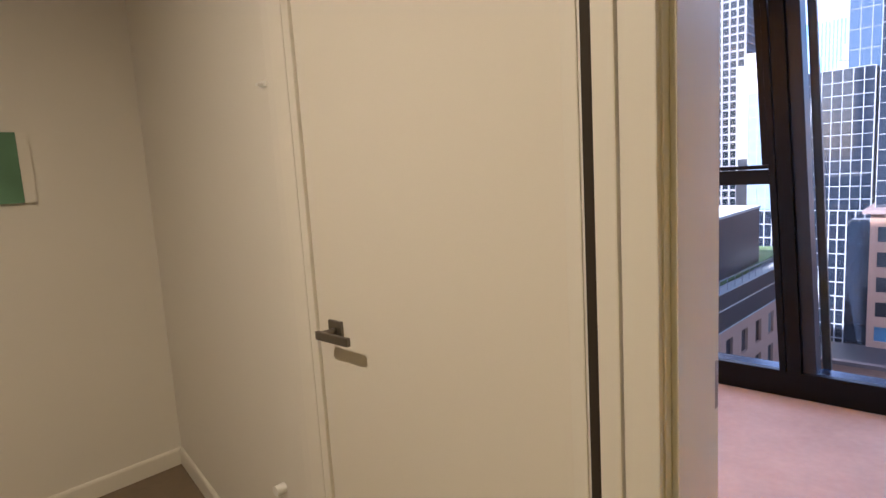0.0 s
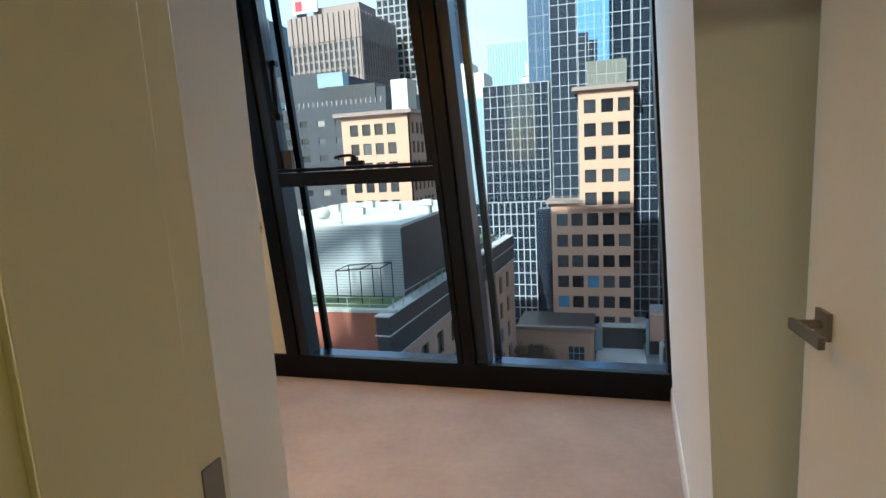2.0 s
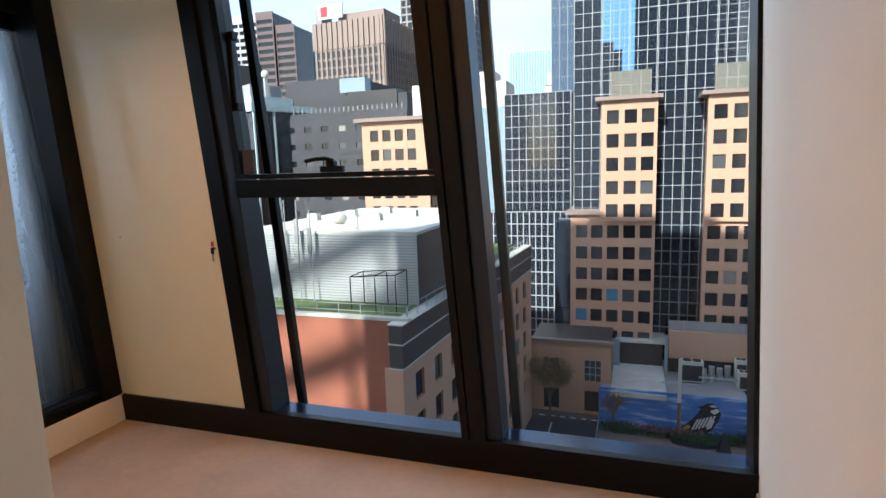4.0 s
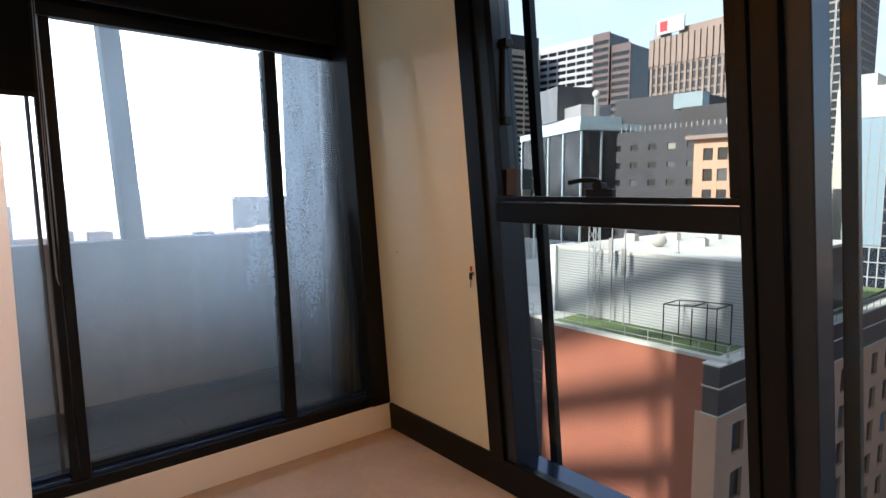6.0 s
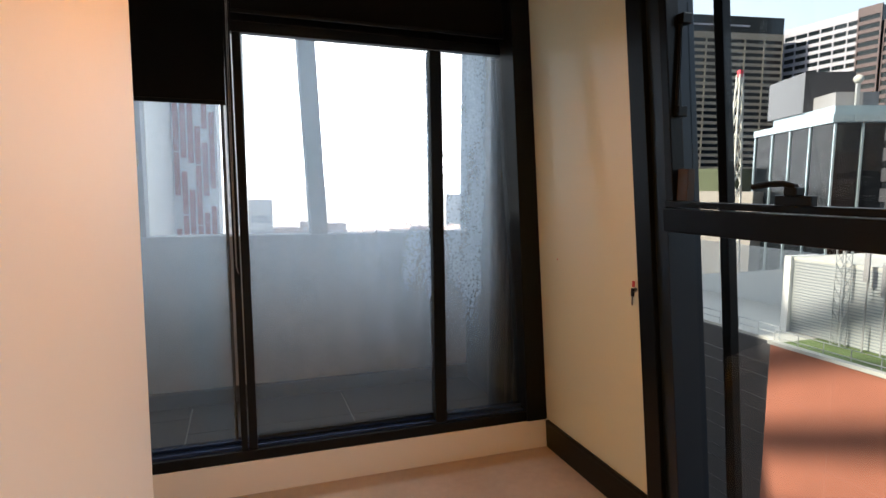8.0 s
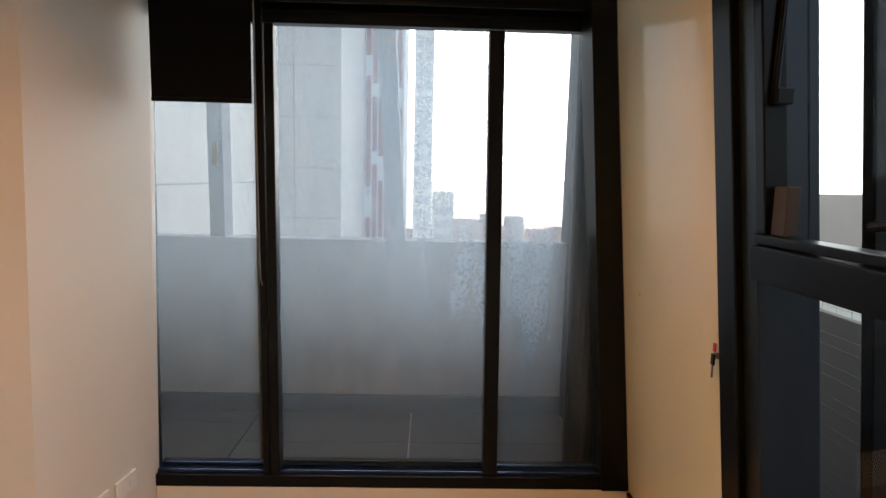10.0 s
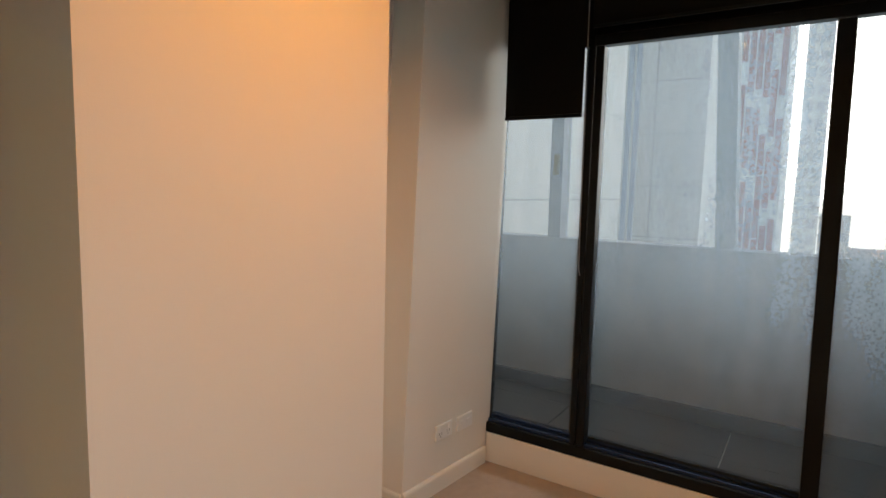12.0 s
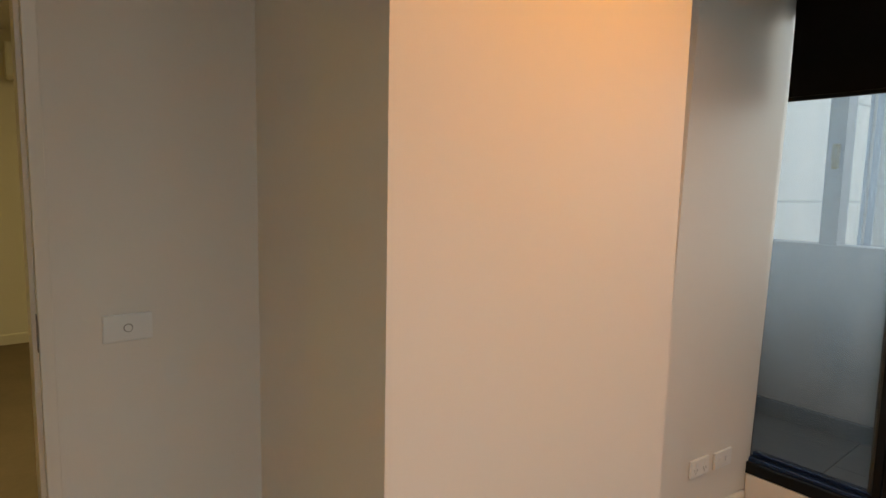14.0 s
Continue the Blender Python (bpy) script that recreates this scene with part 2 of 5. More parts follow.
def facade(x, y, z):
    """The raking window wall: it leans in over the room, and its uprights fan a little."""
    return (x + z * lerp(x, (0, 0.873, 2.08, 3.29), (0.04, -0.009, -0.04, -0.054)), y + LY * z, z)


def balc(x, y, z):
    """The raking balcony glazing: it leans out."""
    return (x - 0.037 * z, y - 0.012 * z, z)


H = 2.6
XR = 3.289

# ---- the shell of the flat ----
struct(boxes("floor", M_CARPET, [(-0.1, 4.1, -2.6, 0.0, -0.12, 0), (1.3, 4.1, -2.74, -2.6, -0.12, 0)]), "beige cut-pile carpet across the empty bedroom", "floor")
struct(boxes("floor", M_HALL, [(-0.2, 8.0, -7.0, -2.74, -0.12, 0), (-0.3, 1.3, -2.74, -2.6, -0.12, 0)]), "brown carpet of the dim hall beyond the doorway", "floor")
struct(boxes("ceiling", M_CEIL, [(-0.35, 8.0, -7.0, -2.68, H, H + 0.15), (-0.3, 4.1, -2.68, 0.0, H, H + 0.15)]), "flat white painted plasterboard ceiling", "ceiling")


def east(x, y, z):
    """The raking party wall."""
    return (x - 0.053 * z + 0.032 * y, y, z)


struct(boxes("wall_east", M_WALL, [(XR, XR + 0.12, -1.88, -0.002, 0, H)], fn=east), "off-white painted wall that rakes beside the big window", "wall")
struct(boxes("wall_return", M_WALL, [(XR + 0.12, 4.1, -1.88, -1.76, 0, H), (XR + 0.12, 4.1, -1.76, 0.0, 0, H)], fn=east), "off-white return wall behind the open door", "wall")
struct(boxes("wall_door_side", M_WALL, [(4.1, 4.22, -2.68, -1.76, 0, H)]), "off-white wall behind the open door", "wall")
WY0, WY1 = -2.93, -2.68
struct(boxes("wall_south", M_WALL, [
    (1.45, 1.555, WY0, WY1, 0, H), (2.38, 2.49, WY0, WY1, 0, H), (3.44, 4.22, WY0, WY1, 0, H), (1.555, 2.38, WY0 + 0.12, WY1, 0, 2.08),
    (1.555, 2.38, WY0, WY1, 2.08, H), (2.49, 3.44, WY0, WY1, 2.08, H)]), "off-white wall with the bedroom doorway and a cupboard door", "wall")


def prism(bm, pts, z0, z1, fn=plain):
    lo = [bm.verts.new(fn(x, y, z0)) for x, y in pts]
    hi = [bm.verts.new(fn(x, y, z1)) for x, y in pts]
    bm.faces.new(lo[::-1]), bm.faces.new(hi)
    for a in range(len(pts)):
        b = (a + 1) % len(pts)
        bm.faces.new((lo[a], lo[b], hi[b], hi[a]))


bm = bmesh.new()
prism(bm, [(2.048, -1.875), (1.196, -1.807), (1.196, -2.3), (1.3, -2.3), (1.3, -1.93), (1.93, -1.98), (1.86, -2.68), (1.98, -2.68)], 0, H)
struct(part("wall_column", bm, M_WALL), "off-white boxed-out column wall of the cupboard", "wall")


def nib(x, y, z):
    return (x - 0.037 * z, y + 0.006 * z, z)


bm = bmesh.new()
prism(bm, [(0.0, -2.075), (0.655, -2.134), (0.655, -2.3), (1.196, -2.3), (1.196, -2.42), (-0.035, -2.42), (-0.035, -2.077)], 0, H, nib)
struct(boxes("wall_outer_pier", M_BLACK, [(-0.16, -0.036, -2.6, -2.12, 0, H)], fn=lambda x, y, z: (x - 0.037 * z, y, z)), "dark outer pier beside the balcony glazing", "wall")
struct(part("wall_nib", bm, M_WALL), "off-white raking wall with sockets beside the balcony glazing", "wall")
bm = bmesh.new()
prism(bm, [(1.45, -2.93), (1.45, -2.68), (1.196, -2.5), (-0.32, -2.5), (-0.32, -2.66), (-0.18, -2.66)], 0, H)
struct(part("wall_hall_rake", bm, M_WALL), "off-white hall wall that rakes towards the corner", "wall")
struct(boxes("wall_hall", M_WALL, [(-0.32, -0.2, -7.0, -2.66, 0, H), (-0.2, 8.0, -7.12, -7.0, 0, H), (8.0, 8.12, -7.0, -2.7, 0, H),
                                    (4.22, 8.0, WY0, -2.68, 0, H)]), "off-white painted walls of the hall and living room", "wall")


# ---- skirtings ----
def skirting(name, a, b, thick=0.014, high=0.09, side=1, fn=plain):
    """A skirting board from a to b, its top edge rounded."""
    d = Vector((b[0] - a[0], b[1] - a[1], 0))
    n = Vector((-d.y, d.x, 0)).normalized() * side
    prof = ((0, 0), (thick, 0), (thick, high - 0.012), (thick * 0.7, high - 0.003), (thick * 0.2, high), (0, high))
    bm = bmesh.new()
    ends = [[bm.verts.new(fn(p[0] + n.x * u, p[1] + n.y * u, v)) for u, v in prof] for p in (a, b)]
    for k in range(len(prof)):
        m = (k + 1) % len(prof)
        bm.faces.new((ends[0][k], ends[0][m], ends[1][m], ends[1][k]))
    bm.faces.new(ends[0][::-1]), bm.faces.new(ends[1])
    return struct(part(name, bm, M_TRIM), "white gloss skirting board", "skirting")


skirting("baseboard", (0.015, -2.073), (0.655, -2.132), side=1)
skirting("baseboard", (0.657, -2.134), (0.657, -2.3), side=1)
skirting("baseboard", (1.1945, -2.3), (1.1945, -1.807), side=1)
skirting("baseboard", (1.196, -1.805), (2.048, -1.873), side=1)
skirting("baseboard", (2.05, -1.875), (1.982, -2.68), side=1)
skirting("baseboard", (1.99, -2.678), (2.42, -2.678), side=1)
skirting("baseboard", (XR, -0.012), (XR - 0.06, -1.88), side=-1)
skirting("baseboard", (-0.19, -2.66), (1.45, WY0), side=-1)
skirting("baseboard", (-0.2, -2.665), (-0.2, -7.0), side=1)
skirting("baseboard", (-0.2, -6.998), (8.0, -6.998), side=1)
struct(boxes("sill_1", M_TRIM, [(-0.1, 0.0, -2.07, 0.0, 0, 0.162)], bevel=0.004), "cream painted upstand under the balcony glazing", "sill")

# ---- the city window ----
window = struct(new("window_1"), "black aluminium raking window with two bays", "window")


def fbox(name, dims, material=None, label="", bevel=0.004, fn=facade):
    return boxes(name, material or M_BLACK, dims, window, label, fn, bevel)


# the sky's blue reflection is put into the ledge's base colour
M_LEDGE = mat("sky_tinted_ledge", (0.022, 0.042, 0.095), 0.16, 0.6)
# gloss on the reveal faces is put in as a bluish base colour
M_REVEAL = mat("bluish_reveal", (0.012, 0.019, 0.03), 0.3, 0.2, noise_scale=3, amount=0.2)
fbox("base_rail", [(0, XR, -0.008, 0.03, 0.0, 0.157)], label="deep black base rail along the carpet")
fbox("base_trim", [(0.02, XR, -0.016, 0.03, 0.145, 0.168)], bevel=0.003)
fbox("window_sill", [(0.95, XR, 0.03, 0.15, 0.13, 0.165)], M_LEDGE, "glossy dark ledge tinted with the sky's reflection")
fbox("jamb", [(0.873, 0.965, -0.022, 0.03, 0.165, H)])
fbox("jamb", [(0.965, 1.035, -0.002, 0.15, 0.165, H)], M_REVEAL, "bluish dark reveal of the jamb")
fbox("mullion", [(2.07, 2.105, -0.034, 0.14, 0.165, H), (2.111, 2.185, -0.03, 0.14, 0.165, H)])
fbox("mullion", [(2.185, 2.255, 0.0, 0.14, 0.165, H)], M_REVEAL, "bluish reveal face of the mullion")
fbox("transom", [(1.035, 2.07, -0.022, 0.06, 1.289, 1.372)])
fbox("transom", [(1.035, 2.07, -0.012, 0.05, 1.376, 1.398)], label="slim bottom rail of the awning sash")
fbox("outer_post", [(0.98, 1.025, 0.29, 0.33, -0.1, H)])
fbox("outer_post", [(2.235, 2.28, 0.29, 0.33, -0.1, H)], mat("brownish_black_post", (0.035, 0.028, 0.022), 0.4))
fbox("jamb", [(XR - 0.02, XR + 0.1, 0.0, 0.15, 0.165, H)])
fbox("jamb", [(-0.1, 0.873, 0.032, 0.15, 0, H)])
fbox("sash_stile", [(1.035, 1.075, -0.006, 0.05, 1.398, H)])
fbox("sash_stile", [(2.03, 2.07, -0.006, 0.05, 1.398, H)])
for x0, x1, z0, z1 in ((1.035, 2.10, 0.16, 1.30), (1.035, 2.10, 1.38, H), (2.2, XR, 0.16, H)):
    g = fbox("pane", [(x0, x1, 0.120, 0.126, z0, z1)], M_GLASS, "clear window glass", 0)
    g.visible_shadow = False
bm = bmesh.new()
box(bm, 0.004, 0.873, 0.0, 0.03, 0.168, H, facade)
struct(part("wall_panel", bm, M_PANEL), "smooth cream spandrel panel beside the window", "wall")


def tube(bm, pts, r, sides=8):
    """A round bar through points."""
    rings = []
    for i, p in enumerate(pts):
        p = Vector(p)
        d = (Vector(pts[min(i + 1, len(pts) - 1)]) - Vector(pts[max(i - 1, 0)])).normalized()
        u = d.orthogonal().normalized()
        v = d.cross(u)
        rings.append([bm.verts.new(p + r * (u * math.cos(a) + v * math.sin(a))) for a in [2 * math.pi * k / sides for k in range(sides)]])
    for a, b in zip(rings, rings[1:]):
        off = min(range(sides), key=lambda o: (a[0].co - b[o].co).length)
        for k in range(sides):
            bm.faces.new((a[k], a[(k + 1) % sides], b[(k + 1 + off) % sides], b[(k + off) % sides]))
    bm.faces.new(rings[0][::-1]), bm.faces.new(rings[-1])


# handle of the awning sash
h = thing("window_handle", "black lever handle on the window's middle rail", "window handle", facade(1.585, -0.03, 1.398))
h.parent = window
for key in ("category",):
    del h[key]
boxes("base", M_BLACK, [(-0.055, 0.055, -0.014, 0.012, 0.0, 0.028)], h, bevel=0.004)
boxes("neck", M_BLACK, [(-0.016, 0.022, -0.03, 0.006, 0.026, 0.05)], h, bevel=0.005)
bm = bmesh.new()
tube(bm, [(0.015, -0.02, 0.05), (-0.02, -0.024, 0.06), (-0.07, -0.026, 0.058), (-0.115, -0.028, 0.05)], 0.009, 10)
part("lever", bm, M_BLACK, h)
# stay on the sash's left
s = thing("window_stay", "black friction stay with a brown end block on the window jamb", "window stay", facade(1.085, 0.03, 1.40))
bm = bmesh.new()
tube(bm, [(-0.01, -0.035, 0.30), (-0.005, -0.045, 0.33), (-0.01, -0.04, 0.6), (-0.01, -0.03, 0.62)], 0.008)
part("arm", bm, M_BLACK, s)
for z in (0.29, 0.6):
    boxes("bracket", M_BLACK, [(-0.025, 0.012, -0.05, -0.012, z, z + 0.035)], s, bevel=0.003)
boxes("end_block", mat("brown_block", (0.035, 0.022, 0.013), 0.6), [(0.0, 0.05, -0.03, 0.0, 0.0, 0.11)], s, "brown plastic end block", bevel=0.003)
# key with a red fob tag that hangs at the panel's edge
k = thing("key", "small steel key with a red tag on the panel's lock", "key", facade(0.835, -0.004, 1.04))
bm = bmesh.new()
tube(bm, [(0, 0, 0), (0, -0.012, 0)], 0.009, 12)
part("lock_barrel", bm, M_METAL, k)
boxes("bow", M_BLACK, [(-0.009, 0.009, -0.017, -0.012, -0.026, 0.006)], k, bevel=0.002)
boxes("blade", M_METAL, [(-0.003, 0.003, -0.016, -0.013, -0.062, -0.026)], k)
boxes("tag", mat("red_tag", (0.5, 0.03, 0.03), 0.5), [(-0.006, 0.008, -0.014, -0.011, 0.012, 0.036)], k, "red plastic tag")
s = thing("wall_plug", "small pink-red screw cap in the cream panel", "screw cap", facade(0.2, -0.001, 1.09))
bm = bmesh.new()
tube(bm, [(0, 0, 0), (0, -0.003, 0)], 0.005, 12)
part("cap", bm, mat("pink_cap", (0.6, 0.3, 0.22), 0.5), s)

# ---- the balcony glazing ----
window2 = struct(new("window_2"), "black aluminium sliding balcony door with side lights", "window")


def gbox(name, dims, material=None, label="", bevel=0.004, fn=balc):
    return boxes(name, material or M_BLACK, dims, window2, label, fn, bevel)


M_SUBFRAME = mat("slate_subframe", (0.05, 0.055, 0.06), 0.4)
gbox("bottom_rail", [(-0.1, 0.004, -2.072, -0.002, 0.163, 0.215)])
gbox("track", [(-0.09, -0.012, -2.07, -0.12, 0.205, 0.232), (-0.09, -0.05, -2.07, -0.12, 0.232, 0.246)], M_LEDGE, "glossy dark sliding track tinted with the sky's reflection")
gbox("bottom_rail", [(-0.075, -0.045, -1.535, -0.655, 0.246, 0.262)], label="door bottom rail")
gbox("post", [(-0.06, 0.0, -1.612, -1.583, 0.215, 2.35)])
gbox("post", [(-0.09, -0.06, -1.64, -1.625, 0.215, 2.35)], M_SUBFRAME, "slate grey glazing bead")
gbox("post", [(-0.07, 0.0, -1.578, -1.54, 0.215, 2.12)], label="closing stile of the sliding door")
gbox("mullion", [(-0.08, -0.01, -0.655, -0.592, 0.215, 2.12)])


def raked(x, y, z):
    """The last jamb leans with the corner."""
    return (x - 0.037 * z, y - 0.075 * z * (1 if y < -0.1 else 1.2), z)


gbox("jamb", [(-0.1, 0.0, -0.125, -0.06, 0.215, 2.35)], fn=raked)
gbox("head", [(-0.055, -0.002, -1.64, -0.02, 2.122, 2.17)])
gbox("head", [(-0.1, -0.01, -2.07, -0.0, 2.172, H)])


def corner(x, y, z):
    """The corner post follows the panel's edge."""
    return (x + 0.04 * z if x >= 0 else x, y + LY * z * (1 if y > -0.05 else 0.9), z)


boxes("corner_post", M_BLACK, [(-0.06, 0.002, -0.12, -0.002, 0.163, H)], window2, "", corner, 0.003)
M_DUSTY = glass_mat("dusty_glass", dust=0.21)
for y0, y1, z0, z1, x in ((-2.07, -1.63, 0.22, 2.3, -0.06), (-1.545, -0.65, 0.255, 2.14, -0.05), (-0.60, -0.10, 0.22, 2.14, -0.05)):
    g = gbox("pane", [(x, x + 0.006, y0, y1, z0, z1)], M_DUSTY, "glass with dried water marks, dust and painted-in glare", 0)
    g.visible_shadow = False
gbox("latch", [(0.002, 0.012, -0.085, -0.06, 1.055, 1.1)], mat("brass_latch", (0.3, 0.2, 0.1), 0.4, 0.8), "small worn latch")

# roller blinds
b = thing("roller_blind", "black blackout roller blind drawn part way over the side light", "roller blind", (-0.045, -1.833, 0))
boxes("fabric", M_BLIND, [(0.03, 0.0325, -0.198, 0.198, 1.80, 2.5)], b, bevel=0.0)
boxes("bottom_bar", M_BLACK, [(0.024, 0.038, -0.198, 0.198, 1.79, 1.808)], b, bevel=0.003)
bm = bmesh.new()
tube(bm, [(0.03, -0.198, 2.53), (0.03, 0.198, 2.53)], 0.03, 14)
part("roller", bm, M_BLIND, b)
bm = bmesh.new()
tube(bm, [(0.05, 0.215, 2.5), (0.04, 0.218, 1.6), (0.035, 0.222, 1.08), (0.03, 0.228, 1.05), (0.028, 0.22, 1.08), (0.03, 0.212, 1.6), (0.04, 0.209, 2.5)], 0.002, 5)
part("bead_chain", bm, mat("grey_chain", (0.25, 0.25, 0.25), 0.4), b, "grey bead chain")
b = thing("roller_blind", "black blackout roller blind rolled up over the balcony door", "roller blind", (-0.045, -0.8, 0))
boxes("fabric", M_BLIND, [(0.03, 0.0325, -0.8, 0.59, 2.2, 2.5)], b)
boxes("bottom_bar", M_BLACK, [(0.024, 0.038, -0.8, 0.59, 2.185, 2.2)], b, bevel=0.003)
bm = bmesh.new()
tube(bm, [(0.03, -0.8, 2.52), (0.03, 0.59, 2.52)], 0.045, 14)
part("roller", bm, M_BLIND, b)

# ---- the balcony ----
struct(boxes("balcony_slab", M_CONC, [(-1.3, -0.1, -2.6, 0.3, -0.2, 0.085), (-1.3, -0.33, -5.2, -2.6, -0.2, 0.085)]), "grey concrete balcony slab", "slab")
# slab added out of view to keep the sun off the glazing
struct(boxes("ceiling_sun_block", M_CONC, [(-1.3, -0.1, -2.6, 0.3, 2.62, 2.85), (-1.3, -0.33, -5.2, -2.6, 2.62, 2.85)]), "unseen grey concrete soffit added over the balcony to block the sun", "slab")
tiles = struct(new("floor_balcony"), "dark grey balcony tiles", "floor")
tm = bmesh.new()
box(tm, -0.223, 0.223, -0.446, 0.446, 0, 0.012, bevel=0.002)
tob = part("tile", tm, M_TILE, tiles)
tob.location = (-0.34, -0.1 - 0.45, 0.086)
for ix, iy in itertools.product(range(2), range(5)):
    if ix or iy:
        t = new("tile", tob.data)
        t.parent = tiles
        t.location = (-0.34 - 0.45 * ix - (0.225 if iy > 1 else 0.0), -0.55 - 0.9 * iy, 0.086)
struct(boxes("balustrade", M_CONC, [(-1.17, -1.02, -5.2, -0.06, 0.085, 1.138)], bevel=0.006), "stained grey concrete balustrade of the balcony", "balustrade")
struct(boxes("kerb", M_TILE, [(-1.02, -0.98, -5.2, -0.06, 0.085, 0.19)], bevel=0.004), "low dark tiled kerb at the balustrade's foot", "kerb")
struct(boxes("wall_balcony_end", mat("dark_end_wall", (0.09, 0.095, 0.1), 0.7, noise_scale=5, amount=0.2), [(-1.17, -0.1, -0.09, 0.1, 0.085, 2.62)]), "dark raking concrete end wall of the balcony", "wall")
# column added where the glass only shows a shaded band; pale strip as highlight
col = thing("corner_column", "dark round column with a pale strip, added for the shaded band at the balcony's end", "column", (-0.27, -0.17, 0.098))
bm = bmesh.new()
tube(bm, [(0, 0, 0), (0, -0.03, 2.52)], 0.075, 20)
part("shaft", bm, mat("dark_column_paint", (0.02, 0.024, 0.028), 0.35), col)
boxes("edge_strip", M_SUBFRAME, [(0.05, 0.078, -0.012, 0.004, 0.0, 2.5)], col, "pale edge strip")


def strut(y0, y1, lean, w, place_x):
    bm = bmesh.new()
    prism(bm, [(place_x, y0), (place_x, y0 + w), (place_x - 0.14, y0 + w), (place_x - 0.14, y0)], 1.138, 2.62, lambda x, y, z: (x, y + lean * (z - 1.14), z))
    ob = tagged(part("concrete_strut", bm, M_CONC), "raking stained concrete strut behind the balcony balustrade", "column", "struts of the balcony")
    return ob


strut(-1.165, 0, -0.055, 0.105, -1.025)
strut(-2.2, 0, -0.005, 0.085, -1.025)
bx = thing("wall_box", "slim brass-coloured box fixed on the balcony strut", "box", (-1.005, -2.15, 1.62))
boxes("case", mat("brass_box", (0.35, 0.27, 0.1), 0.4, 0.5), [(-0.02, 0.02, -0.015, 0.015, -0.068, 0.068)], bx, bevel=0.004)

# ---- sockets and switch ----
def wall_plate(name, label, category, place, turn, w, hgt, holes):
    ob = thing(name, label, category)
    ob.matrix_world = pose(*place, 0, 0, turn)
    boxes("plate", M_PLASTIC, [(-w / 2, w / 2, -0.011, 0, -hgt / 2, hgt / 2)], ob, bevel=0.004)
    for nm, m, d in holes:
        boxes(nm, m, [d], ob, bevel=0.0015)
    return ob


M_SLOT = mat("dark_slot", (0.04, 0.04, 0.04), 0.6)
tn = 180 - math.degrees(math.atan2(0.059, 0.655))
outs = [("switch_rocker", M_PLASTIC, (-0.04, -0.026, -0.015, -0.009, 0.008, 0.026)), ("switch_rocker", M_PLASTIC, (0.026, 0.04, -0.015, -0.009, 0.008, 0.026))]
for sx in (-0.03, 0.03):
    outs += [("slot", M_SLOT, (sx - 0.01, sx - 0.007, -0.0118, -0.009, -0.012, 0.0)), ("slot", M_SLOT, (sx + 0.007, sx + 0.01, -0.0118, -0.009, -0.012, 0.0)), ("slot", M_SLOT, (sx - 0.0015, sx + 0.0015, -0.0118, -0.009, -0.024, -0.014))]
wall_plate("power_socket", "white double power socket low on the raking wall", "power socket", (0.372, -2.106, 0.292), tn, 0.125, 0.074, outs)
wall_plate("data_socket", "white double data socket beside the power socket", "data socket", (0.205, -2.091, 0.286), tn, 0.125, 0.074,
           [("port", M_PLASTIC, (-0.035, -0.012, -0.0135, -0.009, -0.01, 0.012)), ("port", M_PLASTIC, (0.012, 0.035, -0.0135, -0.009, -0.01, 0.012))])
sw = wall_plate("light_switch", "white light switch with a round button by the door", "light switch", (2.331, -2.678, 1.03), 180, 0.116, 0.072, [])
for r, nm, m, d in ((0.011, "bezel", M_METAL, 0.0125), (0.009, "button", M_PLASTIC, 0.015)):
    bm = bmesh.new()
    tube(bm, [(0, -0.009, 0), (0, -d, 0)], r, 20)
    part(nm, bm, m, sw)


# ---- doors ----
def lever_handle(side, parent, place, turn):
    """A square rose with a flat bar; side is the way the bar points."""
    ob = new("door_handle")
    ob.parent = parent
    ob.matrix_local = pose(*place, 0, 0, turn)
    ob["label"] = "satin nickel lever handle"
    boxes("rose", M_METAL, [(-0.027, 0.027, -0.009, 0, -0.027, 0.027)], ob, bevel=0.002)
    bm = bmesh.new()
    tube(bm, [(0, 0, 0), (0, -0.052, 0)], 0.009, 12)
    part("neck", bm, M_METAL, ob)
    boxes("lever", M_METAL, [(-0.012, 0.118, -0.062, -0.05, -0.011, 0.011) if side > 0 else (-0.118, 0.012, -0.062, -0.05, -0.011, 0.011)], ob, bevel=0.003)
    return ob


def door(name, label, width, hinge, turn, handles, hz):
    d = struct(new(name), label, "door")
    d.matrix_world = pose(*hinge, 0, 0, turn)
    boxes("leaf", M_DOOR, [(0.0, width, -0.019, 0.019, 0.008, 2.045)], d, bevel=0.002)
    for (x, y, rot, side) in handles:
        lever_handle(side, d, (x, y, hz), rot)
    for z in (0.2, 1.05, 1.85):
        bm = bmesh.new()
        tube(bm, [(-0.004, -0.024, z), (-0.004, -0.024, z + 0.09)], 0.006, 10)
        part("hinge", bm, M_METAL, d)
    return d


door("door_1", "open off-white flush bedroom door with a lever handle", 0.775, (3.452, -2.71, 0), 96.0, [(0.69, 0.019, 180, 1), (0.69, -0.019, 0, -1)], 1.07)
door("door_2", "closed off-white flush cupboard door with a lever handle", 0.765, (2.35, -2.905, 0), 180, [(0.685, 0.019, 180, 1)], 1.07)


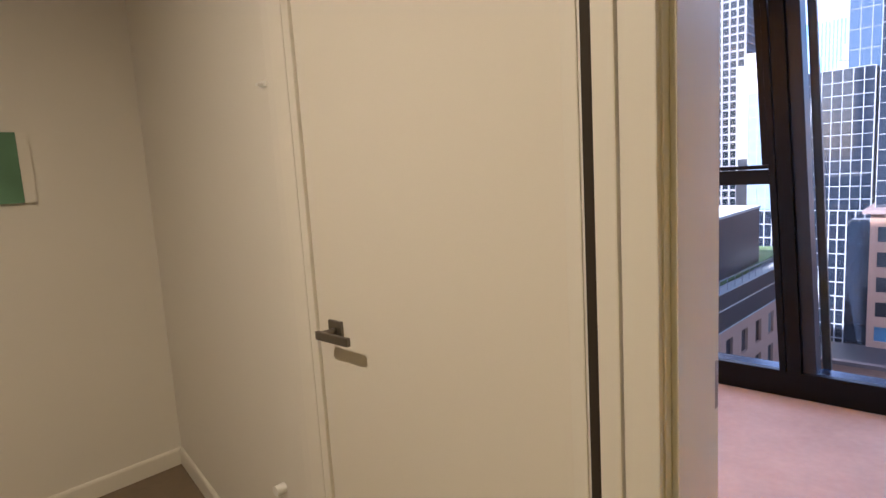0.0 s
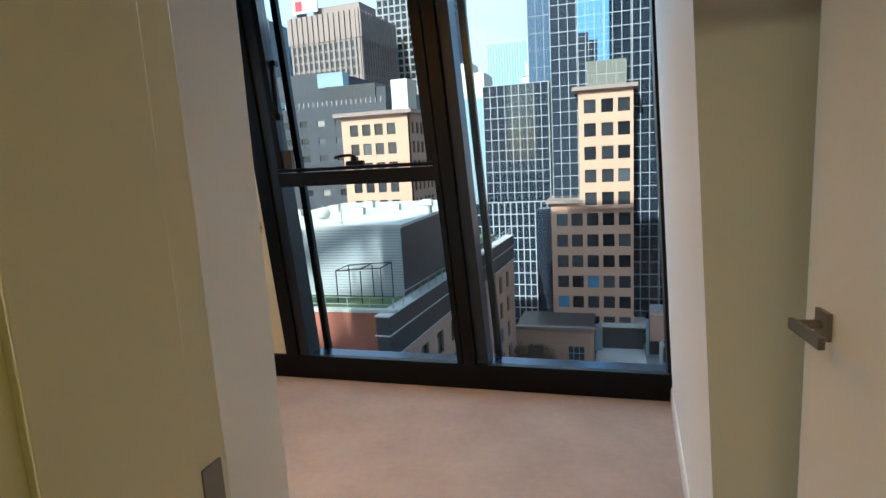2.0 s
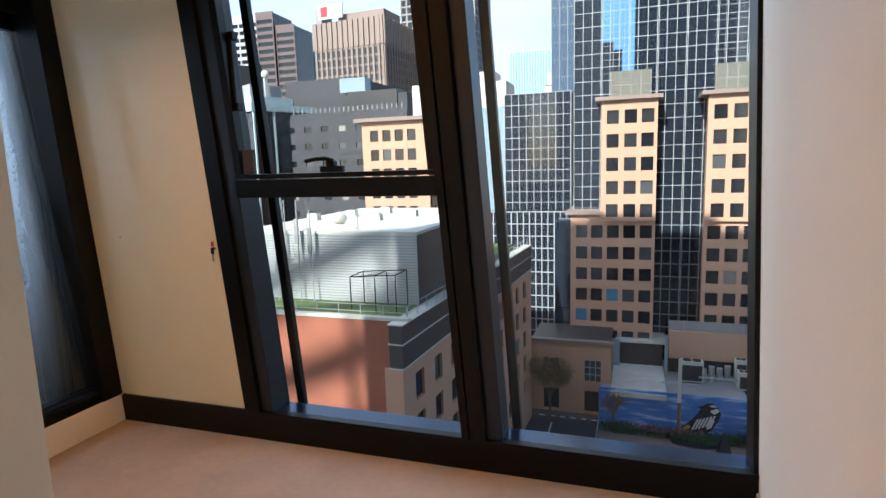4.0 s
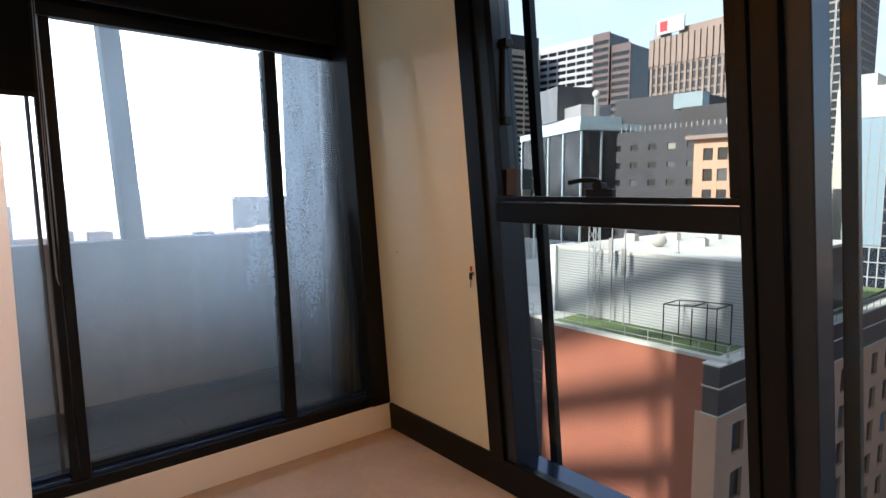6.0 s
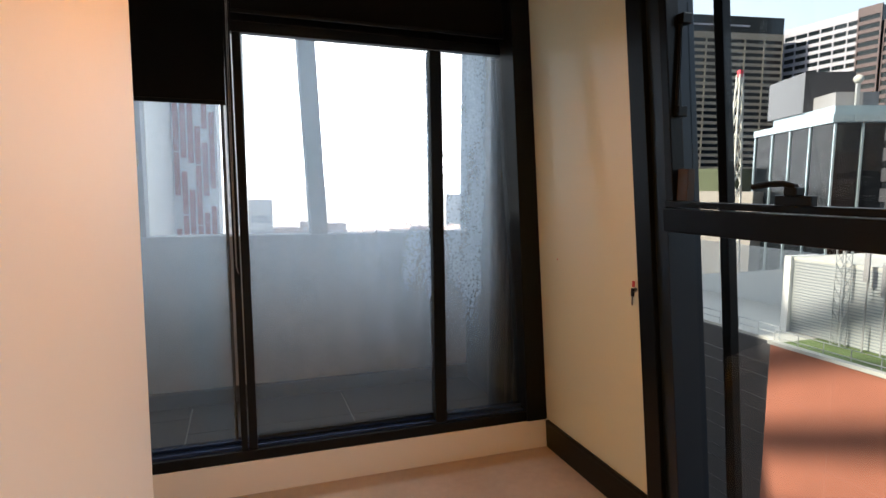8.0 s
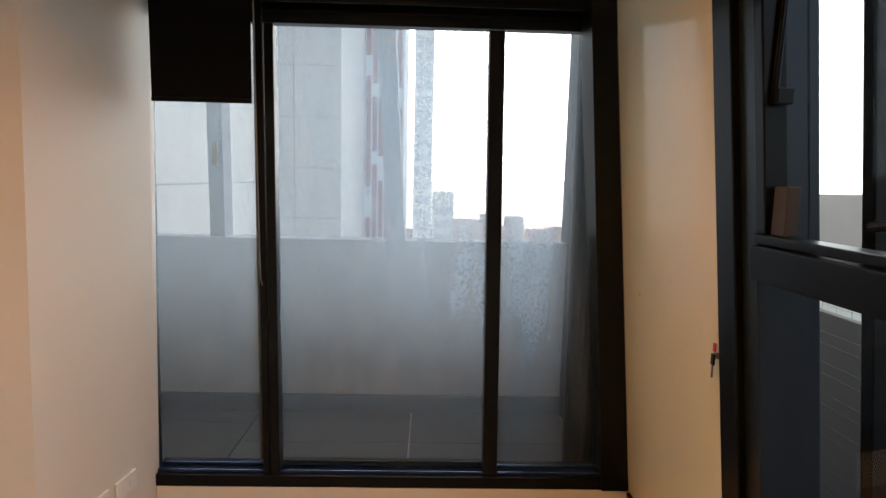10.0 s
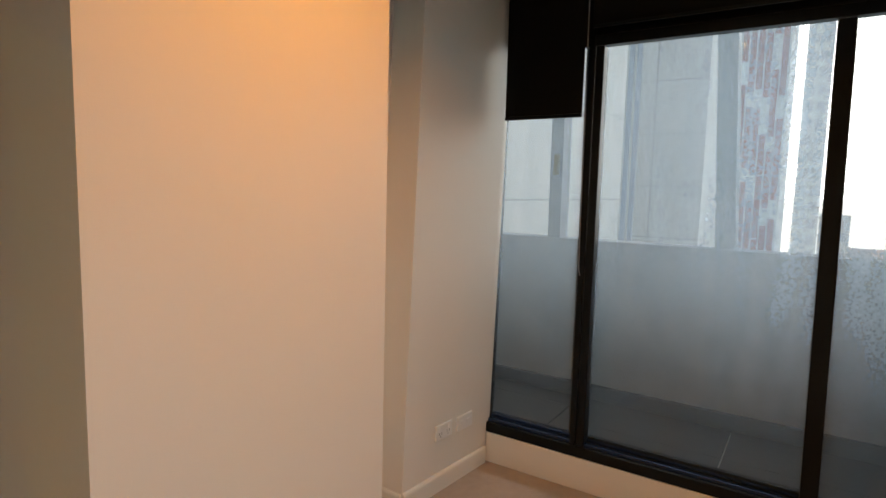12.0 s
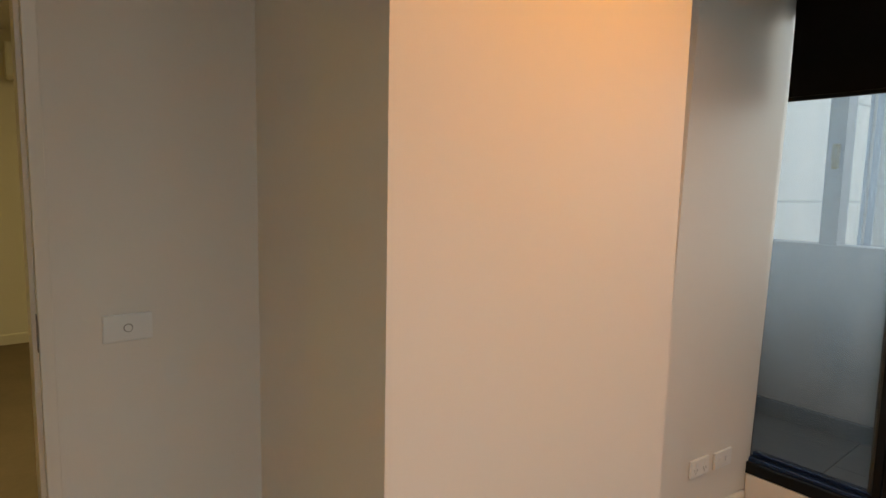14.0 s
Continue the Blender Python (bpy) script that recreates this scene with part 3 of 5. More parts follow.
def frame_around(name, x0, x1, back, label):
    f = struct(new(name), label, "door frame")
    t = 0.03
    boxes("jamb", M_TRIM, [(x0 - t, x0, WY0 - 0.003, back, 0, 2.08)], f, bevel=0.002)
    boxes("jamb", M_TRIM, [(x1, x1 + t, WY0 - 0.003, back, 0, 2.08)], f, bevel=0.002)
    boxes("head_jamb", M_TRIM, [(x0, x1, WY0 - 0.003, back, 2.055, 2.085)], f, bevel=0.002)
    return f


f1 = frame_around("door_frame_1", 2.52, 3.41, WY1 + 0.003, "cream painted steel frame of the bedroom doorway")
boxes("door_stop", M_TRIM, [(2.52, 2.532, WY0 + 0.02, -2.735, 0, 2.055)], f1, bevel=0.002)
boxes("strike_plate", M_METAL, [(2.5205, 2.523, -2.722, -2.69, 0.99, 1.08)], f1, "satin metal strike plate", bevel=0.0)
f2 = frame_around("door_frame_2", 1.583, 2.352, WY0 + 0.11, "cream painted steel frame of the cupboard doorway")
for x0, x1, y in ((2.413, 2.452, 0.016), (2.457, 2.516, 0.016)):
    boxes("architrave", M_TRIM, [(x0, x1, WY0 - y, WY0, 0, 2.1)], f2, bevel=0.003)
# dark strip laid on the wall to paint in the hinge gap's shade
boxes("gap_shade_strip", mat("shadowed_rebate", (0.03, 0.022, 0.014), 0.8), [(2.39, 2.412, WY0 - 0.006, WY0 - 0.0035, 0, 2.055)], f2, "dark strip in place of the shaded hinge gap")
boxes("architrave", M_TRIM, [(1.49, 1.5525, WY0 - 0.0045, WY0, 0, 2.14)], f2, bevel=0.0015)

pc = thing("wall_hook", "small white hook high on the hall wall", "hook", (1.435, -2.928, 1.725))
boxes("plate", M_PLASTIC, [(-0.018, 0.018, -0.008, 0, -0.008, 0.008)], pc, bevel=0.002)
boxes("peg", M_PLASTIC, [(-0.006, 0.006, -0.025, -0.006, -0.006, 0.002)], pc, bevel=0.002)
pc = thing("door_stop_buffer", "small white wall buffer low on the hall wall", "door stop", (1.28, -2.902, 0.49))
bm = bmesh.new()
tube(bm, [(0, 0, 0), (0, -0.02, 0), (0, -0.035, 0)], 0.016, 14)
part("buffer", bm, M_PLASTIC, pc)
# stands in for a green recess; a cream strip paints its lit edge
pc = thing("picture", "small green panel in place of a recess in the hall wall", "picture", (-0.2, -3.315, 1.59))
boxes("canvas", mat("green_paint", (0.12, 0.26, 0.16), 0.6, noise_scale=6, amount=0.4), [(0.0, 0.02, -0.17, 0.13, -0.152, 0.152)], pc, "flat green panel for the inside of the recess")
boxes("edge_strip", M_TRIM, [(0.0, 0.021, 0.131, 0.175, -0.152, 0.152)], pc, "cream strip for the lit edge of the recess")
ac = thing("air_conditioner", "white wall-mounted air conditioner high on the far wall", "air conditioner", (2.0, -7.0, 2.2))
boxes("body", M_PLASTIC, [(-0.45, 0.45, 0.0, 0.2, 0.0, 0.28)], ac, bevel=0.02)
boxes("flap", M_PLASTIC, [(-0.4, 0.4, 0.2, 0.212, 0.02, 0.07)], ac, bevel=0.003)
boxes("vent", M_SLOT, [(-0.4, 0.4, 0.03, 0.17, -0.006, 0.002)], ac, "dark air outlet")


def downlight(x, y):
    d = thing("ceiling_light", "recessed round downlight with a warm lamp", "ceiling light", (x, y, H), "recessed ceiling lights")
    bm = bmesh.new()
    tube(bm, [(0, 0, 0), (0, 0, -0.006)], 0.055, 24)
    part("ring", bm, M_TRIM, d)
    m = bpy.data.materials.get("lamp_glow")
    if not m:
        m = mat("lamp_glow", (1, 0.7, 0.4), 0.5)
        m.node_tree.nodes["Principled BSDF"].inputs["Emission Color"].default_value = (1, 0.62, 0.3, 1)
        m.node_tree.nodes["Principled BSDF"].inputs["Emission Strength"].default_value = 12
    bm = bmesh.new()
    tube(bm, [(0, 0, -0.006), (0, 0, -0.009)], 0.036, 20)
    part("lens", bm, m, d)


for x, y in ((1.58, -1.2), (1.95, -4.3), (4.6, -4.4)):
    downlight(x, y)

# ---- the city ----
GZ = -36.0
struct(boxes("ground", M_ASPH, [(-3000, 3000, -3000, 3000, GZ - 1, GZ)]), "grey asphalt street level of the city", "ground")


def building(name, label, place, turn=0):
    ob = new(name)
    ob.matrix_world = pose(*place, 0, 0, turn)
    return tagged(ob, label, "building")


def punched(b, w, d, z0, z1, cols, rows, ww, wh, wall, glass, xs=None, face="front", rec=0.3):
    """A face of masonry with recessed windows: piers and spandrels in one mesh, each window an object.
    cols: centres along the face; rows: heights of the window centres."""
    def fmap(u, v, z):
        return (u, v, z) if face == "front" else (w - v, u, z)
    span = w if face == "front" else d
    bm = bmesh.new()
    edges = [0.0]
    for c in cols:
        edges += [c - ww / 2, c + ww / 2]
    edges.append(span)
    for k in range(0, len(edges), 2):
        box(bm, edges[k], edges[k + 1], 0, rec, z0, z1, fmap)
    zs = [z0]
    for r in sorted(rows):
        zs += [r - wh / 2, r + wh / 2]
    zs.append(z1)
    for c in cols:
        for k in range(0, len(zs), 2):
            if zs[k + 1] - zs[k] > 0.01:
                box(bm, c - ww / 2, c + ww / 2, 0.0, rec, zs[k], zs[k + 1], fmap)
    part("wall", bm, wall, b)
    wm = bmesh.new()
    box(wm, -ww / 2, ww / 2, rec - 0.06, rec - 0.02, -wh / 2, wh / 2, (lambda x, y, z: (x, y, z)) if face == "front" else (lambda x, y, z: (-y, x, z)))
    first = part("window", wm, glass, b)
    n = 0
    for c in cols:
        for r in rows:
            o = first if n == 0 else new("window", first.data)
            o.parent = b
            o.location = fmap(c, 0, r) if face == "front" else (w, c, r)
            n += 1


def core(b, w, d, z0, z1, material, inset=0.3):
    boxes("body", material, [(inset * 0.9, w - inset * 0.9, inset, d, z0, z1 - 0.1)], b)


def slab(b, name, material, dims, label=""):
    boxes(name, material, [dims], b, label)


def grid(b, w, d, z0, z1, sv, sh, bar, material, body, faces="fr", depth=0.1, double=0):
    """A curtain wall: a glass body behind a lattice of bars."""
    boxes("body", body, [(0, w, 0, d, z0, z1)], b)
    bm = bmesh.new()
    for f in faces:
        span = w if f == "f" else d
        m = (lambda u, v, z: (u, v, z)) if f == "f" else ((lambda u, v, z: (w - v, u, z)) if f == "r" else (lambda u, v, z: (v, u, z)))
        n = int(span / sv)
        for k in range(n + 1):
            u = k * span / n
            box(bm, u - bar / 2, u + bar / 2, -depth, 0, z0, z1, m)
            if double and k % double == 0 and k:
                box(bm, u + bar * 1.8, u + bar * 2.8, -depth, 0, z0, z1, m)
        k = 0
        while z0 + k * sh < z1:
            z = z1 - k * sh
            box(bm, 0, span, -depth * 0.8, 0, z - bar / 2, z + bar / 2, m)
            k += 1
    part("mullions", bm, material, b)


# pink precast towers
rows_up = [10.0 - 2.4 - 3.5 * k for k in range(5)]
rows_lo = [-9.7 - 3.35 * k for k in range(6)]
for x0, n in ((-2.05, "west"), (12.6, "east")):
    b = building("pink_tower", f"pink precast office tower, the {n} one of two, square dark windows", (x0, 88, 0))
    cols = [1.65, 4.2, 6.6]
    punched(b, 7.95, 12, -8.0, 10.0, cols, rows_up, 1.75, 2.0, M_PINK, M_DARKWIN)
    core(b, 7.95, 12, -8.0, 10.0, M_PINK)
    slab(b, "cornice", M_BROWN, (-0.9, 8.6, -0.8, 12, 10.0, 10.55), "thin brown roof slab")
    slab(b, "plant_room", M_PLANT, (1.2, 7.0, 3.2, 9, 10.55, 14.6), "olive-grey panelled plant room")
    for k in range(5):
        slab(b, "panel_joint", M_GREY, (1.2 + 1.45 * k - 0.04, 1.2 + 1.45 * k + 0.04, 3.14, 3.2, 10.55, 14.6))
    slab(b, "panel_joint", M_GREY, (1.2, 7.0, 3.14, 3.2, 12.5, 12.58))
b = building("pink_block", "lower pink precast office block in shade, rows of square windows", (-6.6, 88.6, 0))
punched(b, 12.5, 12, -28.5, -7.0, [1.7, 4.0, 6.4, 8.8, 11.2], rows_lo, 1.75, 2.0, M_PINK, M_DARKWIN)
core(b, 12.5, 12, GZ, -7.0, M_PINK)
slab(b, "cornice", M_BROWN, (-0.8, 5.0, -0.8, 12, -7.0, -6.5), "thin brown parapet slab")
slab(b, "corner_bay", M_DARKGL, (-2.6, 0, 1.2, 12, -28.5, -8.2), "dark chamfered corner bay")
b = building("pink_block", "lower pink precast office block east of the dark strip", (12.6, 88.6, 0))
punched(b, 26, 12, -28.5, -7.0, [1.4 + 2.4 * k for k in range(10)], rows_lo, 1.75, 2.0, M_PINK, M_DARKWIN)
core(b, 26, 12, GZ, -7.0, M_PINK)

# curtain-wall towers
b = building("grid_tower", "tall black glass tower with a dense white mullion grid", (-6.5, 92.5, 0))
grid(b, 38, 30, -36, 75, 1.33, 2.05, 0.085, M_GRID, M_DARKGL, double=3)
# sky reflection of these bays comes from their blue glass colour
for x0, x1, n in ((2.3, 7.0, 14.5), (23.1, 35.9, 10.6)):
    boxes("blue_bay", M_SKY_MIRROR, [(x0 + 2, x1 + 2, -0.06, 0.4, n, 75)], b, "glazed bay coloured with the sky's blue reflection")
# first two boxes: a dark tower's reflection laid on the blue bay
boxes("mirrored_bay", M_DARKGL, [(4.3, 6.0, -0.066, -0.061, 14.5, 19.2), (6.0, 7.2, -0.066, -0.061, 14.5, 18.0), (19.9, 24.8, -0.06, 0.4, 14.5, 75)], b, "dark glazed bay without mullions, and painted reflections on the blue bay")
# reflection below is put in as a grey-blue glass colour
boxes("grey_bay", mat("grey_reflection_glass", (0.07, 0.1, 0.14), 0.08, spec=1.0), [(25.1, 37.9, -0.06, 0.4, -7, 10.5)], b, "glazing coloured with a grey-blue reflection")
bm = bmesh.new()
for k in range(42):
    box(bm, 4.3, 9.0, -0.075, -0.067, 14.5 + 2.05 * k - 0.03, 14.5 + 2.05 * k + 0.03)
    box(bm, 19.9, 37.9, -0.075, -0.067, 10.6 + 2.05 * k - 0.03, 10.6 + 2.05 * k + 0.03)
for x in (5.9, 7.5, 21.5, 23.2, 26.4, 28.0, 29.6, 31.2):
    box(bm, x - 0.03, x + 0.03, -0.075, -0.067, 14.5, 75)
part("fine_mullions", bm, M_GREY, b)
b = building("grid_tower", "lower black glass block with a fine white grid", (-20.5, 105, 0))
grid(b, 12.2, 16, -36, 13.8, 1.3, 2.0, 0.1, M_GRID, M_DARKGL)
b = building("grid_tower", "low dark glass podium with a white grid", (-24, 100, 0))
grid(b, 20, 4.5, -36, -7.6, 1.1, 2.2, 0.16, M_GRID, M_DARKGL)
b = building("blue_tower", "slim blue-grey glass tower with narrow panels", (-13.9, 121, 0))
grid(b, 6.5, 14, -36, 90, 1.6, 3.4, 0.1, M_GREY, mat("slate_blue_glass", (0.05, 0.09, 0.15), 0.15, spec=0.8))
b = building("glass_block", "pale blue mirror-glass block with a white grid", (-27.5, 112, 0))
grid(b, 9, 10, -36, 12.5, 1.5, 2.1, 0.1, M_GRID, mat("pale_blue_glass", (0.25, 0.36, 0.45), 0.12, spec=0.9))
b = building("striped_tower", "distant pale blue tower with fine vertical stripes", (-39, 200, 0))
grid(b, 15, 20, -36, 39, 0.9, 60, 0.35, mat("pale_blue_fin", (0.4, 0.55, 0.68), 0.5), mat("blue_haze_glass", (0.14, 0.3, 0.48), 0.3))
b = building("white_block", "white stepped block with a rounded corner", (-34.5, 130, 0))
slab(b, "body", M_ROOF, (0, 9, 0, 10, -36, 20))
slab(b, "roof_cap", M_ROOF, (1.5, 6, 1, 8, 20, 22.5), "white roof housing")
b = building("white_block", "white terraced block behind the dark grid block", (-21, 150, 0))
slab(b, "body", M_ROOF, (0.2, 10.9, 0.2, 11.9, GZ, 14))
for k in range(4):
    slab(b, "storey", M_ROOF, (k * 1.2, 11, 0, 12, 14 + 3.4 * k, 17.2 + 3.4 * k))
    slab(b, "window_band", M_DARKWIN, (k * 1.2 + 0.3, 10.8, 0.2, 11.8, 17.2 + 3.4 * k, 17.4 + 3.4 * k))

# pink tower to the north west
b = building("pink_tower", "smaller pink precast tower with an oversailing brown roof slab", (-46.3, 97, 0))
punched(b, 13.6, 14, -20, 9.6, [2.5, 5.0, 7.5, 10.0], [7.0 - 3.55 * k for k in range(8)], 1.7, 2.1, M_PINK, M_DARKWIN)
punched(b, 13.6, 14, -20, 9.6, [2.0, 4.5, 7.0, 9.5, 12.0], [7.0 - 3.55 * k for k in range(8)], 1.5, 2.1, M_PINK, M_DARKWIN, face="side")
core(b, 13.6, 14, GZ, 9.6, M_PINK)
slab(b, "cornice", M_BROWN, (-1.2, 14.4, -1.0, 14.4, 9.6, 10.3), "brown roof slab")
slab(b, "lift_tower", M_ROOF, (8.2, 11.5, 6, 11, 10.3, 16.5), "white rendered lift tower")

# dark glass office block with white vertical fins
b = building("dark_office", "dark glass office with white fins and a pale blue roof band", (-75.5, 104, 0), 65)
M_OFF = mat("dark_office_glass", (0.012, 0.018, 0.022), 0.12, spec=0.6)
OW, OD = 14.8, 33.0
slab(b, "body", M_OFF, (0, OW, 0, OD, GZ, 14.0))
M_FIN = mat("pale_blue_fin_metal", (0.3, 0.38, 0.42), 0.4, 0.3)
for x in (0, 4.9, 9.9, 14.8):
    slab(b, "fin", M_FIN, (x - 0.17, x + 0.17, -0.4, 0, GZ, 14.0))
for y in (8, 16, 24, 32.8):
    slab(b, "fin", M_FIN, (-0.4, 0, y - 0.25, y + 0.25, GZ, 14.0))
bm = bmesh.new()
for k in range(49):
    box(bm, 0.3 * k, 0.3 * k + 0.07, -0.12, 0, GZ, 13.9)
for k in range(66):
    box(bm, -0.12, 0, 0.5 * k, 0.5 * k + 0.1, GZ, 13.9)
tagged(part("glass_ribs", bm, M_DARKWIN, b), kind="stuff")
M_PBLUE = mat("pale_blue_metal", (0.26, 0.34, 0.38), 0.4, 0.3, noise_scale=0.5, amount=0.2)
slab(b, "roof_band", M_PBLUE, (-0.7, OW + 0.3, -0.7, OD, 14.0, 15.5), "pale blue metal roof band")
for k in range(9):
    slab(b, "band_panel", M_FIN, (0.2 + 1.45 * k, 1.3 + 1.45 * k, -0.78, -0.71, 14.2, 15.3))
slab(b, "roof_plant", M_PBLUE, (1.5, 12, 3, 28, 15.5, 17.6))
slab(b, "roof_plant", M_GREY, (3, 11, 6, 16, 17.6, 20.6))
slab(b, "plant_screen", M_STONE, (1, 11, 14, 30, 17.6, 26.0), "dark louvred plant screen")
bm = bmesh.new()
bmesh.ops.create_icosphere(bm, subdivisions=2, radius=0.9)
o = part("dome", bm, M_ROOF, b, "white antenna dome")
o.location = (6.5, 5.2, 22.9)
boxes("dome_mast", M_GRID, [(6.2, 6.8, 4.9, 5.5, 17.6, 22.1)], b)

# grey masses behind
b = building("grey_block", "long grey rendered block with a glazed upper storey", (-86, 130, 0))
slab(b, "body", M_SLATE, (0, 36, 0, 30, GZ, 19))
slab(b, "upper_storey", M_SLATE, (0, 21, 3, 30, 19, 24.2))
slab(b, "glazed_storey", M_STONE, (20, 33.5, -0.5, 20, 14.5, 20.0), "dark glazed upper storey")
slab(b, "blue_panel", M_PBLUE, (18, 25, -0.3, 3, 19.9, 23.4), "pale blue plant screen")
b = building("grey_block", "grey concrete block with deep small windows and parapet rods", (-74, 112, 0))
punched(b, 31, 18, -20, 13.5, [2.5 + 4.3 * k for k in range(7)], [10.0 - 3.8 * k for k in range(7)], 1.8, 1.3, M_SLATE, M_DARKWIN)
core(b, 31, 18, GZ, 13.5, M_SLATE)
bm = bmesh.new()
for k in range(26):
    box(bm, 1 + 1.15 * k, 1.14 + 1.15 * k, 0.2, 0.3, 13.5, 14.6)
part("parapet_rods", bm, M_GRID, b)


def ribbed(b, w, d, z0, z1, n, nd, material, dark, cap):
    """A tower of close vertical ribs, with a deeper ribbed crown."""
    slab(b, "body", dark, (0.5, w - 0.5, 0.5, d - 0.5, z0, z1 - 1))
    bm = bmesh.new()
    for k in range(n + 1):
        u = k * w / n
        box(bm, u - 0.5, u + 0.5, 0, 1.0, z0, z1 - cap)
        box(bm, u - 1.0, u + 1.0, -0.3, 1.0, z1 - cap, z1)
    for k in range(nd + 1):
        v = k * d / nd
        box(bm, w - 1.0, w, v - 0.45, v + 0.45, z0, z1 - cap)
        box(bm, w - 1.0, w + 0.3, v - 0.9, v + 0.9, z1 - cap, z1)
    part("ribs", bm, material, b)
    bm = bmesh.new()
    z = z1 - cap
    while z > z0:
        box(bm, 0.3, w - 0.3, 0.35, 0.8, z - 0.7, z)
        box(bm, w - 0.8, w - 0.35, 0.3, d - 0.3, z - 0.7, z)
        z -= 3.6
    part("floor_bands", bm, material, b)


b = building("ribbed_tower", "tall brown ribbed office tower with a deep ribbed crown", (-128, 222, 0), -4)
ribbed(b, 33, 34, GZ, 62, 13, 14, M_BROWN, M_DARKWIN, 11)
slab(b, "roof_plant", M_BROWN, (9, 31, 5, 20, 62, 66))
slab(b, "side_shaft", M_GREY, (-3, 0, 6, 14, GZ, 70))
slab(b, "roof_sign", M_ROOF, (1, 13, 2, 2.6, 64, 70), "pale sign board without lettering")
slab(b, "roof_mark", mat("red_mark", (0.6, 0.03, 0.05), 0.5), (2.2, 5.6, 1.9, 2.0, 65, 69), "plain red mark on the sign")
b = building("grid_tower", "tall grey tower with square window grid behind the ribbed tower", (-104, 262, 0))
grid(b, 36, 30, GZ, 130, 3.0, 3.4, 0.7, M_GREY, M_OFF, depth=0.5)


def banded(b, w, d, z0, z1, wall, glass, sh=3.7, sv=6.0, cap=4.0, faces="fl"):
    """Storeys of window bands between pale spandrels, with piers."""
    slab(b, "body", glass, (0.4, w - 0.4, 0.4, d, z0, z1 - 0.5))
    bm = bmesh.new()
    for f in faces:
        span = w if f == "f" else d
        m = (lambda u, v, z: (u, v, z)) if f == "f" else ((lambda u, v, z: (w - v, u, z)) if f == "r" else (lambda u, v, z: (v, u, z)))
        z = z1 - cap
        box(bm, 0, span, 0, 0.5, z, z1, m)
        while z > z0:
            z -= sh
            box(bm, 0, span, 0.08, 0.5, z, z + sh * 0.45, m)
        n = int(span / sv)
        for k in range(n + 1):
            u = min(max(k * span / n, 0.3), span - 0.3)
            box(bm, u - 0.3, u + 0.3, -0.05, 0.5, z0, z1, m)
    part("bands", bm, wall, b)


M_STRIPE = mat("pale_spandrel", (0.42, 0.42, 0.48), 0.6)
# right faces of the slab: their shade is put into this dark colour
M_STRIPE_SHADE = mat("shaded_spandrel", (0.11, 0.08, 0.085), 0.6)
b = building("banded_tower", "distant office slab with pale storey bands", (-223, 262, 0), 3)
banded(b, 38, 26, GZ, 82, M_STRIPE, M_OFF)
b = building("banded_tower", "wing of the distant office slab, its shade put into dark bands", (-185, 261, 0), 3)
banded(b, 10, 20, GZ, 82, M_STRIPE_SHADE, M_OFF, sv=9)
b = building("banded_tower", "second wing with its shade put into dark storey bands", (-175, 263, 0), 3)
banded(b, 11, 20, GZ, 75, M_STRIPE_SHADE, M_OFF, sv=11)
b = building("blue_tower", "small bright blue glass tower far off", (-157, 300, 0))
slab(b, "body", mat("bright_blue_glass", (0.1, 0.36, 0.55), 0.2), (-26, -16, 0, 15, GZ, 69))
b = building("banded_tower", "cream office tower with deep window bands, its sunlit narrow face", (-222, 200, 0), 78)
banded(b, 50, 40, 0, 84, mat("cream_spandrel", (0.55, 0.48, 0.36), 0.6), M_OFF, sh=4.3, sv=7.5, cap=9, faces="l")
slab(b, "body", M_GREY, (0.6, 49, 0.6, 40, GZ, 0))
# shade of the tower's right face is put into a darker spandrel colour
b = building("banded_tower", "shaded face of the cream office tower, shade put into darker bands", (-221.8, 199.6, 0), 78)
banded(b, 50, 0.35, 0, 76, mat("shaded_cream_spandrel", (0.3, 0.27, 0.22), 0.6), M_OFF, sh=3.1, sv=9.0, cap=3, faces="f")
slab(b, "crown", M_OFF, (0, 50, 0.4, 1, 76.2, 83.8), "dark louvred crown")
slab(b, "crown_edge", M_STRIPE, (1, 32, 0.1, 0.4, 79, 79.7), "pale line on the crown")
b = building("low_block", "low green-clad plant block on a white wall", (-134, 112, 0))
slab(b, "body", mat("cream_render", (0.27, 0.25, 0.225), 0.8), (2, 34, 0, 20, GZ, 0.9))
slab(b, "green_storey", mat("green_cladding", (0.06, 0.075, 0.035), 0.7), (0, 21, 3, 18, 0.9, 6.8), "dark green cladding")

# lattice crane
b = building("crane", "white lattice crane mast with a red tip", (-84.8, 90, -22))
b["category"] = "crane"
bm = bmesh.new()
N = 13
for k in range(N):
    z0, z1 = k * 3.5, (k + 1) * 3.5
    r0, r1 = 1.5 * (1 - z0 / 60), 1.5 * (1 - z1 / 60)
    cs = [(-1, -1), (1, -1), (1, 1), (-1, 1)]
    for i, (a, c) in enumerate(cs):
        a2, c2 = cs[(i + 1) % 4]
        tube(bm, [(a * r0, c * r0, z0), (a * r1, c * r1, z1)], 0.2, 4)
        tube(bm, [(a * r0, c * r0, z0), (a2 * r1, c2 * r1, z1)], 0.14, 4)
part("mast", bm, M_ROOF, b)
boxes("tip", bpy.data.materials["red_mark"], [(-0.4, 0.4, -0.4, 0.4, 45, 46.3)], b, "red tip")

# ---- the terracotta building and its roof ----
TZ = -10.3
b = building("terracotta_building", "office block with a terracotta party wall and a green roof terrace", (-29, 36.2, 0))
